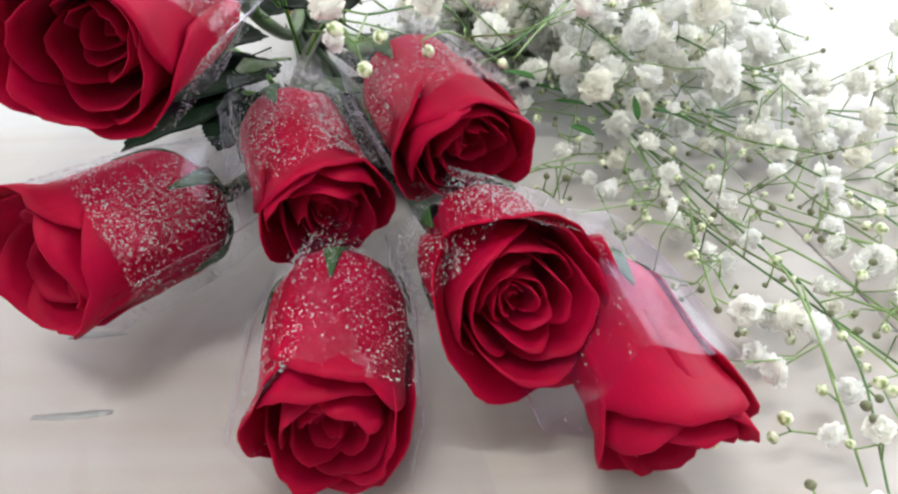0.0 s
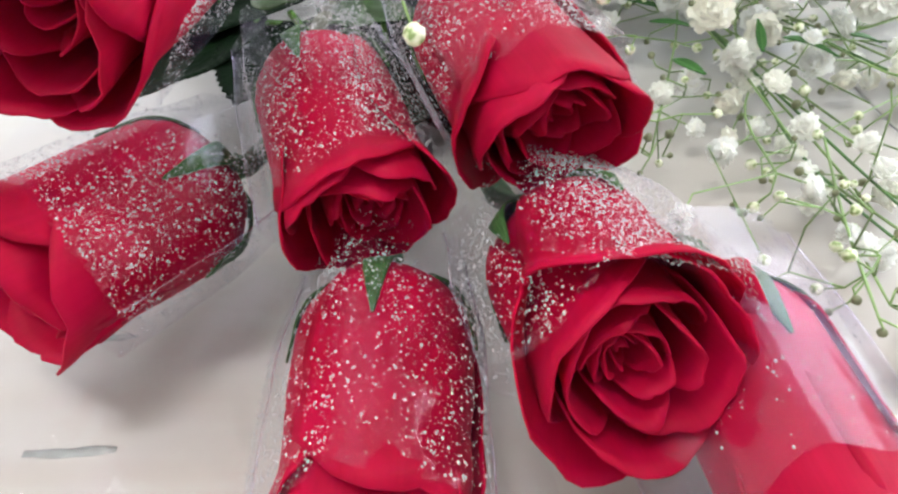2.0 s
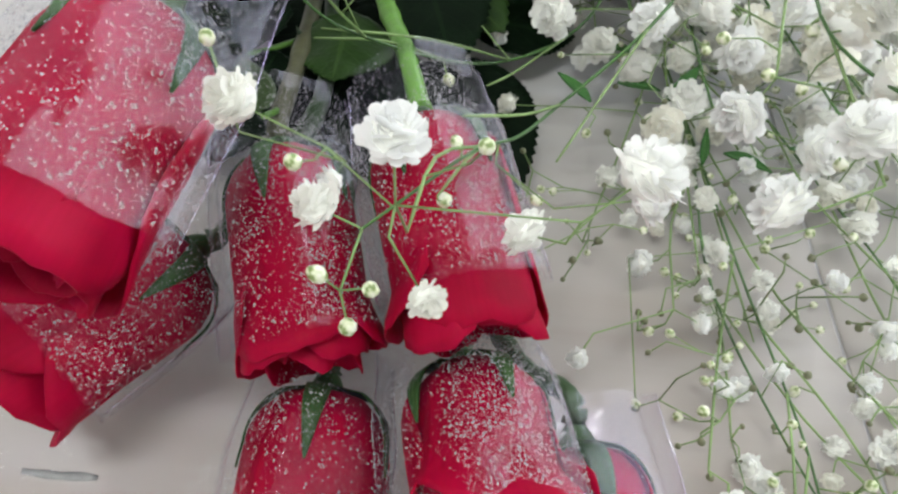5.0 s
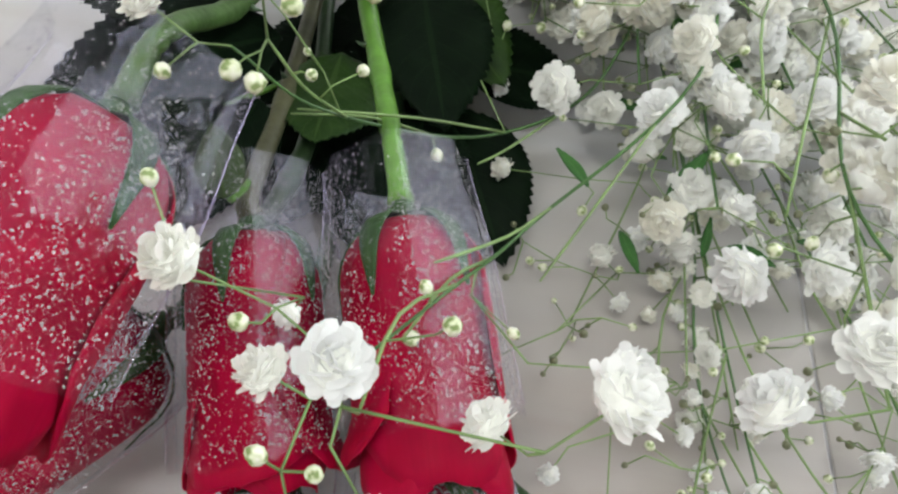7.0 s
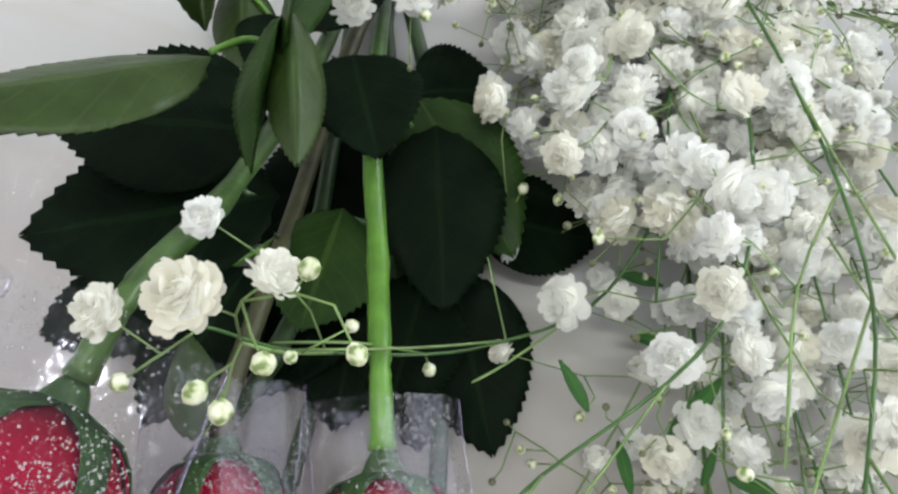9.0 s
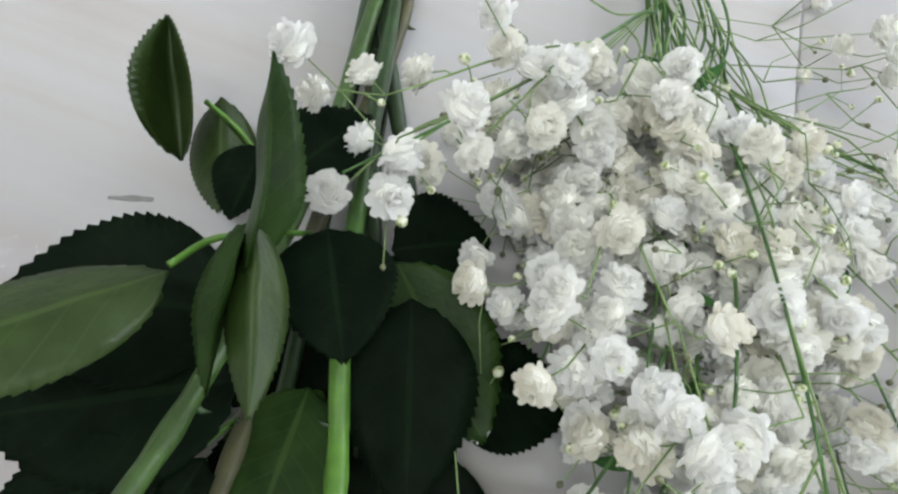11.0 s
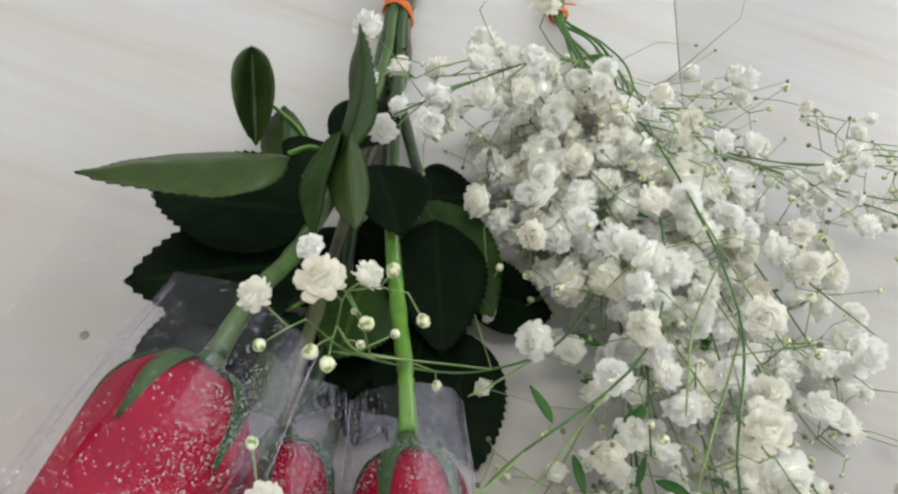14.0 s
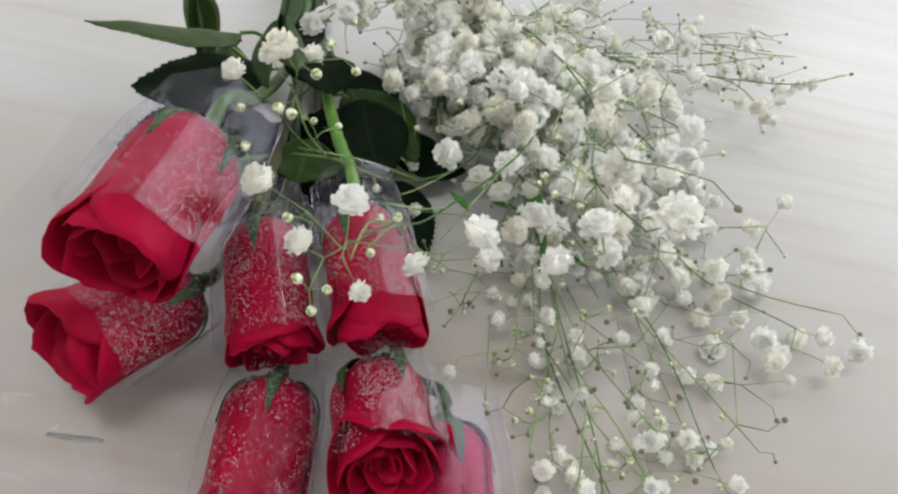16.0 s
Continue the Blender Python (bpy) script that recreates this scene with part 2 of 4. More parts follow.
lp.inputs["Emission Color"].default_value, lp.inputs["Emission Strength"].default_value = (0.97, 1, 0.98, 1), 6.0


# ---- mesh helpers ----
def finish(name, bm, mats, parent=None, label="", smooth=True):
    me = bpy.data.meshes.new(name)
    bm.to_mesh(me)
    bm.free()
    for m in mats if isinstance(mats, (list, tuple)) else [mats]:
        me.materials.append(m)
    if smooth:
        me.shade_smooth()
    ob = new(name, me)
    if parent:
        ob.parent = parent
    if label:
        ob["label"] = label
    return ob


def part(name, bm, mats, parent, label="", smooth=True):
    return finish(name, bm, mats, parent, label, smooth)


def empty(name, m, label, category, group=""):
    ob = new(name)
    ob.empty_display_size = 0.01
    ob.matrix_world = m
    return tagged(ob, label, category, group)


def sheet(rows, thick, bm=None, second=0):
    """A closed thin sheet from a grid of places; its far side may take the second material."""
    bm = bm or bmesh.new()
    uvl = bm.loops.layers.uv.verify()
    g = np.array([[tuple(p) for p in r] for r in rows])
    du, dv = np.gradient(g, axis=1), np.gradient(g, axis=0)
    n = np.cross(du, dv)
    n /= np.linalg.norm(n, axis=2, keepdims=True) + 1e-12
    a, b = g + n * thick / 2, g - n * thick / 2
    nr, nc = g.shape[:2]
    va = [[bm.verts.new(a[i, j]) for j in range(nc)] for i in range(nr)]
    vb = [[bm.verts.new(b[i, j]) for j in range(nc)] for i in range(nr)]
    def face(vs, uvs, k):
        f = bm.faces.new(vs)
        f.material_index, f.smooth = k, True
        for l, q in zip(f.loops, uvs):
            l[uvl].uv = q
    for i in range(nr - 1):
        for j in range(nc - 1):
            q = [(i, j), (i, j + 1), (i + 1, j + 1), (i + 1, j)]
            uv = [(jj / (nc - 1), ii / (nr - 1)) for ii, jj in q]
            face([va[ii][jj] for ii, jj in q], uv, 0)
            face([vb[ii][jj] for ii, jj in reversed(q)], uv[::-1], second)
    rim = [(0, j) for j in range(nc)] + [(i, nc - 1) for i in range(1, nr)] + [(nr - 1, j) for j in range(nc - 2, -1, -1)] + [(i, 0) for i in range(nr - 2, 0, -1)]
    for k, (i, j) in enumerate(rim):
        x, y = rim[(k + 1) % len(rim)]
        uv = [(j / (nc - 1), i / (nr - 1))] * 2 + [(y / (nc - 1), x / (nr - 1))] * 2
        face([va[i][j], vb[i][j], vb[x][y], va[x][y]], uv, 0)
    return bm


def tube(bm, pts, radii, sides=8, caps=True):
    """A tapered tube along points."""
    pts = [Vector(p) for p in pts]
    if isinstance(radii, (int, float)):
        radii = [radii] * len(pts)
    up, rings = Vector((0.13, 0.21, 0.97)), []
    for k, p in enumerate(pts):
        d = (pts[min(k + 1, len(pts) - 1)] - pts[max(k - 1, 0)]).normalized()
        x = d.cross(up)
        if x.length < 1e-4:
            x = d.cross(Vector((1, 0, 0)))
        x.normalize()
        y = d.cross(x)
        rings.append([bm.verts.new(p + radii[k] * (math.cos(a) * x + math.sin(a) * y)) for a in (2 * math.pi * s / sides for s in range(sides))])
    for r, q in zip(rings, rings[1:]):
        for s in range(sides):
            bm.faces.new((r[s], r[(s + 1) % sides], q[(s + 1) % sides], q[s])).smooth = True
    if caps:
        bm.faces.new(rings[0][::-1])
        bm.faces.new(rings[-1])
    return bm


def curve(pts, n):
    """A smooth line through points (Catmull-Rom), n steps a piece."""
    p = [Vector(q) for q in pts]
    p = [2 * p[0] - p[1]] + p + [2 * p[-1] - p[-2]]
    out = []
    for a, b, c, d in zip(p, p[1:], p[2:], p[3:]):
        for k in range(n):
            t = k / n
            out.append(0.5 * (2 * b + (c - a) * t + (2 * a - 5 * b + 4 * c - d) * t * t + (3 * b - a - 3 * c + d) * t ** 3))
    return out + [p[-2]]


def box(bm, lo, hi, bev=0.0):
    vs = bmesh.ops.create_cube(bm, size=1.0)["verts"]
    size, mid = [h - l for l, h in zip(lo, hi)], [(h + l) / 2 for l, h in zip(lo, hi)]
    for v in vs:
        v.co = Vector([c * s + m for c, s, m in zip(v.co, size, mid)])
    if bev:
        es = list({e for v in vs for e in v.link_edges})
        bmesh.ops.bevel(bm, geom=es, offset=bev, segments=2, affect="EDGES", profile=0.5)
    return bm


def wob(p, scale, seed):
    return noise.noise(Vector(p) * scale + Vector((seed * 7.31, seed * 3.17, seed * 1.7)))


def smooth01(x):
    x = max(0.0, min(1.0, x))
    return x * x * (3 - 2 * x)


def axis_frame(base, face, roll=0.0):
    z = (Vector(face) - Vector(base)).normalized()
    x = Vector((0, 0, 1)).cross(z).normalized()
    y = z.cross(x)
    m = Matrix((x, y, z)).transposed().to_4x4()
    return Matrix.Translation(base) @ m @ Matrix.Rotation(radians(roll), 4, "Z")


# ---- room ----
X0, X1, Y0, Y1, HIGH = -1.6, 2.4, -1.95, 4.05, 2.7


def room_piece(name, bm, mat, label, category, smooth=False):
    ob = finish(name, bm, mat, smooth=smooth)
    ob.matrix_world = ROOM
    return tagged(ob, label, category, kind="structure")


floor = room_piece("floor", box(bmesh.new(), (X0, Y0, -0.06), (X1, Y1, -0.0012)), GROUT, "floor of large pale polished tiles with thin joints", "floor")
for name, lo, hi in (("wall_west", (X0 - 0.15, Y0 - 0.15, -0.06), (X0, Y1 + 0.15, HIGH)), ("wall_south", (X0, Y0 - 0.15, -0.06), (X1, Y0, HIGH)),
                     ("wall_north", (X0, Y1, -0.06), (X1, Y1 + 0.15, HIGH))):
    room_piece(name, box(bmesh.new(), lo, hi), PAINT, "plain off-white painted wall", "wall")
bm = bmesh.new()
for lo, hi in (((X1, Y0 - 0.15, -0.06), (X1 + 0.15, -0.2, HIGH)), ((X1, 3.4, -0.06), (X1 + 0.15, Y1 + 0.15, HIGH)),
               ((X1, -0.2, -0.06), (X1 + 0.15, 3.4, 0.6)), ((X1, -0.2, 2.3), (X1 + 0.15, 3.4, HIGH))):
    box(bm, lo, hi)
room_piece("wall_east", bm, PAINT, "off-white painted wall with a window opening", "wall")
room_piece("ceiling", box(bmesh.new(), (X0 - 0.15, Y0 - 0.15, HIGH), (X1 + 0.15, Y1 + 0.15, HIGH + 0.12)), CEILING_PAINT, "plain white ceiling", "ceiling")
window = empty("window_1", ROOM @ Matrix.Translation((X1 + 0.09, 1.6, 1.45)), "painted window with two clear panes", "window")
window["kind"] = "structure"
bm = bmesh.new()
for lo, hi in (((-0.02, -1.8, -0.85), (0.02, -1.75, 0.85)), ((-0.02, 1.75, -0.85), (0.02, 1.8, 0.85)), ((-0.02, -1.75, -0.85), (0.02, 1.75, -0.8)),
               ((-0.02, -1.75, 0.8), (0.02, 1.75, 0.85)), ((-0.02, -0.02, -0.8), (0.02, 0.02, 0.8))):
    box(bm, lo, hi)
part("window_frame", bm, FRAME_PAINT, window, smooth=False)
for a, b in ((-1.75, -0.02), (0.02, 1.75)):
    pane = part("pane", box(bmesh.new(), (-0.003, a, -0.8), (0.003, b, 0.8)), GLASS, window, smooth=False)
    pane.visible_shadow = False
for x, y in ((-0.45, -0.75), (-1.30, 0.15)):
    lamp = empty("tube_light", ROOM @ Matrix.Translation((x, y, 2.62)), "white fluorescent tube light on the ceiling", "ceiling light", "tube lights")
    part("housing", box(bmesh.new(), (-0.03, -0.62, 0.0), (0.03, 0.62, 0.08), 0.006), FRAME_PAINT, lamp)
    part("tube", tube(bmesh.new(), [(0, -0.58, -0.02), (0, 0.58, -0.02)], 0.013, 12), GLOW, lamp, "glowing white tube")

# ---- floor tiles ----
tile_bm = box(bmesh.new(), (0.0006, 0.0006, -0.0011), (0.7994, 1.1994, 0.0), 0.0006)
tile = part("tile", tile_bm, TILE, floor)
for i in range(-2, 3):
    for j in range(-2, 3):
        if i == -2 and j == -2:
            ob = tile
        else:
            ob = new("tile", tile.data)
            ob.parent = floor
        x, y = 0.8 * i, 1.2 * j + 0.45
        ob.location = (x, y, 0)
    

def streak(x, y, length, width, angle, seed):
    """A short grey streak in the tile's glaze, a hair proud of it."""
    rows = []
    for k in range(9):
        v = k / 8
        w = width * (0.35 + 0.65 * math.sin(math.pi * (0.08 + 0.84 * v))) * (1 + 0.5 * wob((v * 3, 0, 0), 2, seed))
        rows.append([Vector(((v - 0.5) * length, s * w / 2 + 0.0006 * wob((v, 1, 0), 3, seed), 0)) for s in (1, 0, -1)])
    ob = part("streak", sheet(rows, 0.00012), MARK, floor)
    ob.matrix_world = Matrix.Translation((x, y, 0.00012)) @ Matrix.Rotation(radians(angle), 4, "Z")


for k, row in enumerate(((0.056, 0.278, 0.024, 0.0030, 2), (0.050, 0.315, 0.020, 0.0026, 4), (0.014, 0.512, 0.018, 0.0026, 18), (0.003, 0.407, 0.004, 0.0035, 60))):
    streak(*row, k + 1)


# ---- roses ----
def petal_rows(R, L, half, theta, top, close, curl, seed, skew, nu=17, nv=15):
    rows = []
    for i in range(nv):
        v = i / (nv - 1)
        row = []
        for j in range(nu):
            u = 2 * j / (nu - 1) - 1
            h = top * (1 - 0.20 * abs(u) ** 2.6 + 0.050 * wob((u * 1.8, 0, 0), 1.0, seed) + 0.022 * wob((u * 6.0, 4, 0), 1.0, seed))
            s = v * h
            r = R * (math.sqrt(max(0, 1 - (1 - min(1, s / 0.25)) ** 2)) * 0.90 + 0.10)
            r *= 1 - close * max(0, s - 0.45) / 0.55
            r *= 1 + 0.045 * u
            c = smooth01((v - 0.74) / 0.26)
            r += R * curl * c * (1 - 0.3 * abs(u))
            r += R * 0.12 * v * wob((u * 1.3, v * 1.6, 0), 1.0, seed + 5) + R * 0.07 * v ** 3 * wob((u * 3.6, v, 0), 1.0, seed + 9)
            a = theta + u * half * (0.55 + 0.45 * math.sin(math.pi * min(0.5, s)))
            z = L * (s - 0.10 * abs(curl) * c * c)
            z += skew * r * math.sin(a) * smooth01(s)
            row.append(Vector((r * math.cos(a), r * math.sin(a), z)))
        rows.append(row)
    return rows


def bloom(rose, R, L, seed, open_=1.0, skew=0.0, cup=0.0, tight=0.0):
    """Whorls of petals from the outside in; cup sinks the heart, tight draws the mouth together."""
    rnd = random.Random(seed)
    start = rnd.uniform(0, 6.28)
    lean = Vector((math.cos(seed * 2.3), math.sin(seed * 2.3), 0)) * 0.15 * R
    rings = ((3, 1.00, 1.28, 0.96, 0.03, 0.15), (3, 0.91, 1.22, 1.00, 0.07, 0.09), (3, 0.73, 1.25, 0.98, 0.11, 0.10), (3, 0.55, 1.3, 0.94, 0.16, 0.08),
             (3, 0.385, 1.35, 0.90, 0.20, 0.06), (2, 0.25, 1.8, 0.87, 0.24, 0.05), (2, 0.14, 1.9, 0.84, 0.2, 0.03), (1, 0.065, 2.9, 0.82, 0.1, 0.0))
    for k, (n, r, half, top, close, curl) in enumerate(rings):
        for q in range(n):
            th = start + k * 0.95 + 2 * math.pi * q / n + rnd.uniform(-0.32, 0.32)
            rows = petal_rows(R * r * rnd.uniform(0.95, 1.04), L, half * rnd.uniform(0.88, 1.10), th, (top - cup * (1 - r)) * rnd.uniform(0.94, 1.02), close + tight * r,
                              curl * open_ * rnd.uniform(0.1, 2.0), seed * 10 + k * 3 + q, skew)
            rows = [[p + lean * (1 - r) * i / len(rows) for p in row] for i, row in enumerate(rows)]
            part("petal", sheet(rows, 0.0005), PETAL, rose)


def sepal_rows(R, L, theta, seed):
    rows = []
    for i in range(9):
        v = i / 8
        s = v * 0.38
        r = R * (math.sqrt(max(0, 1 - (1 - min(1, s / 0.25)) ** 2)) * 0.90 + 0.10) + 0.0012 + 0.002 * smooth01((v - 0.7) / 0.3) * abs(wob((seed, 0, 0), 1.3, 2))
        w = 0.0038 * (1 - v ** 1.5) + 0.0003
        row = []
        for u in (-1, -0.5, 0, 0.5, 1):
            a = theta + u * w / max(r, 0.004)
            row.append(Vector((r * math.cos(a), r * math.sin(a), L * s - 0.001)))
        rows.append(row)
    return rows


def sleeve_radius(R, L, back, narrow, fin, sides, turn, seed, a, z):
    """Folded film: flat panels between soft creases, drawn in behind the flower, with two welded edges."""
    g = smooth01((z + back) / (back + 0.30 * L))
    step = 2 * math.pi / sides
    d = (a - turn + step / 2) % step - step / 2
    flat = math.cos(step / 2) * 1.10 / math.cos(d)
    r = R * (narrow + (1.085 - narrow) * g) * (0.08 + 0.92 * flat)
    for edge in (0.0, math.pi):
        e = (a - edge + math.pi) % (2 * math.pi) - math.pi
        r += fin * math.exp(-(abs(e) / 0.20) ** 1.3)
    return r + 0.0006 * wob((math.cos(a) * 2, math.sin(a) * 2, z * 40), 1.1, seed) + 0.00012 * wob((math.cos(a) * 5, math.sin(a) * 5, z * 150), 1.1, seed)


def sleeve_end(front, slant, seed, a):
    return front * (1 + slant * math.sin(a)) + 0.0025 * wob((math.cos(a), math.sin(a), 0), 2.0, seed)


def sleeve_mesh(R, L, back, front, narrow, fin, slant, sides, turn, seed):
    bm = bmesh.new()
    n, m = 96, 30
    rings = []
    for i in range(m):
        v = i / (m - 1)
        ring = []
        for j in range(n):
            a = 2 * math.pi * j / n
            z = -back + v * (sleeve_end(front, slant, seed, a) + back)
            r = sleeve_radius(R, L, back, narrow, fin, sides, turn, seed, a, z)
            ring.append(bm.verts.new((r * math.cos(a), r * math.sin(a), z)))
        rings.append(ring)
    for p, q in zip(rings, rings[1:]):
        for j in range(n):
            bm.faces.new((p[j], p[(j + 1) % n], q[(j + 1) % n], q[j])).smooth = True
    return bm


def bead_mesh(R, L, back, front, narrow, fin, slant, sides, turn, seed, count, wet):
    """Drops of several sizes on the outside of the film, crowded in drifts."""
    rnd = random.Random(seed)
    verts, faces = [], []
    ring = [(math.cos(k * math.pi / 3), math.sin(k * math.pi / 3)) for k in range(6)]
    tries = 0
    while len(faces) < count * 12 and tries < count * 9:
        tries += 1
        a, v = rnd.uniform(0, 2 * math.pi), rnd.random()
        z = -back + v * 0.985 * (sleeve_end(front, slant, seed, a) + back)
        drift = 0.42 + 0.9 * wob((math.cos(a) * 1.4, math.sin(a) * 1.4, z * 32), 1.0, seed + 3)
        far = (a - turn + math.pi) % (2 * math.pi) - math.pi
        drift += wet * math.exp(-(far / 0.62) ** 4)
        drift *= 0.35 + 0.65 * smooth01((z / L + 0.02) / 0.14)
        if rnd.random() > drift:
            continue
        r = sleeve_radius(R, L, back, narrow, fin, sides, turn, seed, a, z)
        size = 0.00012 + 0.00026 * rnd.random() ** 3.0
        p = Vector((r * math.cos(a), r * math.sin(a), z))
        out = Vector((math.cos(a), math.sin(a), 0))
        side = Vector((-math.sin(a), math.cos(a), 0))
        long_ = rnd.uniform(0.85, 1.35)
        k0 = len(verts)
        for rad, h in ((1.0, -0.1), (0.76, 0.45)):
            for cx, cy in ring:
                verts.append(p + size * (side * cx * rad + Vector((0, 0, cy * rad * long_)) + out * h))
        verts.append(p + size * 0.66 * out)
        for k in range(6):
            q = (k + 1) % 6
            faces.append((k0 + k, k0 + q, k0 + 6 + q, k0 + 6 + k))
            faces.append((k0 + 6 + k, k0 + 6 + q, k0 + 12))
    me = bpy.data.meshes.new("water_spray")
    me.from_pydata(verts, [], faces)
    me.materials.append(BEAD)
    me.shade_smooth()
    return me


BAND = Vector((0.068, 0.684, 0.0115))
SPREAD = [(0, 0), (0.0062, 0.001), (-0.0062, 0.0005), (0.003, 0.0056), (-0.0033, 0.0056), (0.0034, -0.0056), (-0.0030, -0.0056)]


def rose(slot, base, face, R, seed, via, stem_mat, label, open_=1.0, skew=0.0, length=None, cup=0.0, tight=0.0):
    frame_ = axis_frame(base, face)
    L = (Vector(face) - Vector(base)).length if length is None else length
    ob = empty("rose", frame_, label, "rose", "bunch of roses")
    bloom(ob, R, L, seed, open_, skew, cup, tight)
    bm = bmesh.new()
    tube(bm, [(0, 0, -0.006), (0, 0, -0.004), (0, 0, 0.0), (0, 0, 0.0035), (0, 0, 0.006)], [0.0026, 0.0040, 0.0058, 0.0062, 0.0040], 12)
    part("calyx", bm, SEPAL, ob)
    for k in range(5):
        part("sepal", sheet(sepal_rows(R, L, k * 1.2566 + 0.3 * seed, seed + k), 0.0006, second=0), SEPAL, ob)
    inv = frame_.inverted()
    sx, sz = SPREAD[slot]
    tie = BAND + Vector((sx, 0, sz))
    back = Vector(base) - frame_.to_3x3() @ Vector((0, 0, 0.006))
    away = frame_.to_3x3() @ Vector((0, 0, -0.03 if base[2] > 0.06 else -0.014)) + Vector(base)
    end = tie + Vector((-0.018 + sx * 1.4, 0.10 + 0.006 * slot, -0.25 * sz))
    end.z = max(0.0035, end.z)
    pts = curve([back, away, *via, tie - Vector((-0.012 + sx * -0.4, 0.055, -0.3 * sz)), tie, end], 6)
    radii = [0.0033 + 0.0004 * wob((k * 0.4, 0, 0), 1, seed) + (0.0007 if k % 11 == 0 else 0) for k in range(len(pts))]
    part("stem", tube(bmesh.new(), [inv @ p for p in pts], radii, 10), stem_mat, ob)
    for k in range(3):
        i = 10 + k * 6 + seed % 4
        p = pts[i]
        d = Vector((math.cos(seed + k * 2.1), -0.3, math.sin(seed + k * 2.1))).normalized()
        part("thorn", tube(bmesh.new(), [inv @ (p + d * 0.002), inv @ (p + d * 0.0045), inv @ (p + d * 0.0072 + Vector((0, 0.0015, 0)))], [0.0016, 0.0009, 0.0001], 6), STEM_DARK, ob)
    return ob, frame_, L


def sleeve(frame_, R, L, seed, label, fin=0.003, back=0.016, front=0.70, slant=0.10, narrow=0.93, roll=0.0, film=None, sides=6, turn=62.0, beads=4600, wet=0.2):
    turn = radians(turn)
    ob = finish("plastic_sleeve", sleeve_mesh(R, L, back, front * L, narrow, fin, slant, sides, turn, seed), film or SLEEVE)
    ob.matrix_world = frame_ @ Matrix.Rotation(radians(roll), 4, "Z")
    drops = new("water_spray", bead_mesh(R, L, back, front * L, narrow, fin, slant, sides, turn, seed, beads, wet))
    drops.parent, drops["kind"], drops["label"] = ob, "stuff", "fine drops of water on the film"
    for side in (1, -1):
        pts = []
        a = 0.0 if side > 0 else math.pi
        for k in range(14):
            z = -back + (k / 13) * (front * L + back) * 0.97
            r = sleeve_radius(R, L, back, narrow, fin, sides, turn, seed, a, z) + 0.0001
            pts.append((side * r, 0.0003 * wob((k, side, 0), 0.7, seed), z))
        part("edge_seal", tube(bmesh.new(), pts, 0.00030, 5), SEAL, ob, "welded clear edge of the sleeve")
    return tagged(ob, label, "plastic sleeve", "sleeves of the roses")


def leaflet_mesh(length, width, fold, droop, seed, roll=0.0, flip=False, teeth=20, mats=None):
    nv, nu = teeth * 2 + 2, 9
    rows = []
    for i in range(nv):
        v = i / (nv - 1)
        w = width / 2 * math.sin(math.pi * min(1, v ** 0.82)) ** 0.75 if 0 < v < 1 else 0.0004
        w = max(w, 0.0004) * (1 + (0.028 if i % 2 else -0.014))
        row = []
        for j in range(nu):
            u = 2 * j / (nu - 1) - 1
            x = u * w
            y = v * length + (0.022 * length * abs(u) ** 2 if i % 2 else 0)
            z = fold * abs(x) - droop * length * v * v + 0.0016 * wob((x * 90, y * 60, 0), 1.0, seed) + roll * width * (abs(u) ** 2.4) * math.sin(math.pi * v)
            row.append(Vector((x, y, z)))
        rows.append(row)
    return sheet(rows, 0.0005, second=1)


def leaflet(leaf, base, tip, width, seed, fold=0.25, droop=0.05, roll=0.0, up=(0, 0, 1), flip=False, mats=(LEAF_TOP, LEAF_UNDER), spin=0.0):
    y = Vector(tip) - Vector(base)
    length = y.length
    y.normalize()
    n = Vector(up)
    if flip:
        n = -n
    x = y.cross(n).normalized()
    z = x.cross(y)
    m = Matrix.Translation(base) @ Matrix((x, y, z)).transposed().to_4x4() @ Matrix.Rotation(radians(spin), 4, "Y")
    ob = part("leaflet", leaflet_mesh(length, width, fold, droop, seed, roll), list(mats), leaf)
    ob.matrix_world = m
    return ob


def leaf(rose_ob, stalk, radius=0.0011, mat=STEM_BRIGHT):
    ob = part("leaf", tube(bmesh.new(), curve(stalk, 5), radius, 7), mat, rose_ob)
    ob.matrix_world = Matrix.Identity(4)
    return ob


RED = "deep red rose in a clear bead-covered sleeve"
rose_a, fa, la = rose(5, (0.137, 0.307, 0.024), (0.141, 0.2375, 0.0235), 0.0200, 1, [(0.128, 0.36, 0.008), (0.118, 0.47, 0.008)], STEM_DARK, RED + " on the tile", 0.6, tight=0.10)
rose_b, fb, lb = rose(1, (0.113, 0.372, 0.053), (0.138, 0.303, 0.0475), 0.0186, 2, [(0.101, 0.445, 0.034), (0.092, 0.53, 0.020)], STEM_BROWN, RED + " propped up", 0.8, 0.22)
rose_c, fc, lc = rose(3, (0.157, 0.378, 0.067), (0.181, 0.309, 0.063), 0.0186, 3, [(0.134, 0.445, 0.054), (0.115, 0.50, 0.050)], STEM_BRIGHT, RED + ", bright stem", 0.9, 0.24)
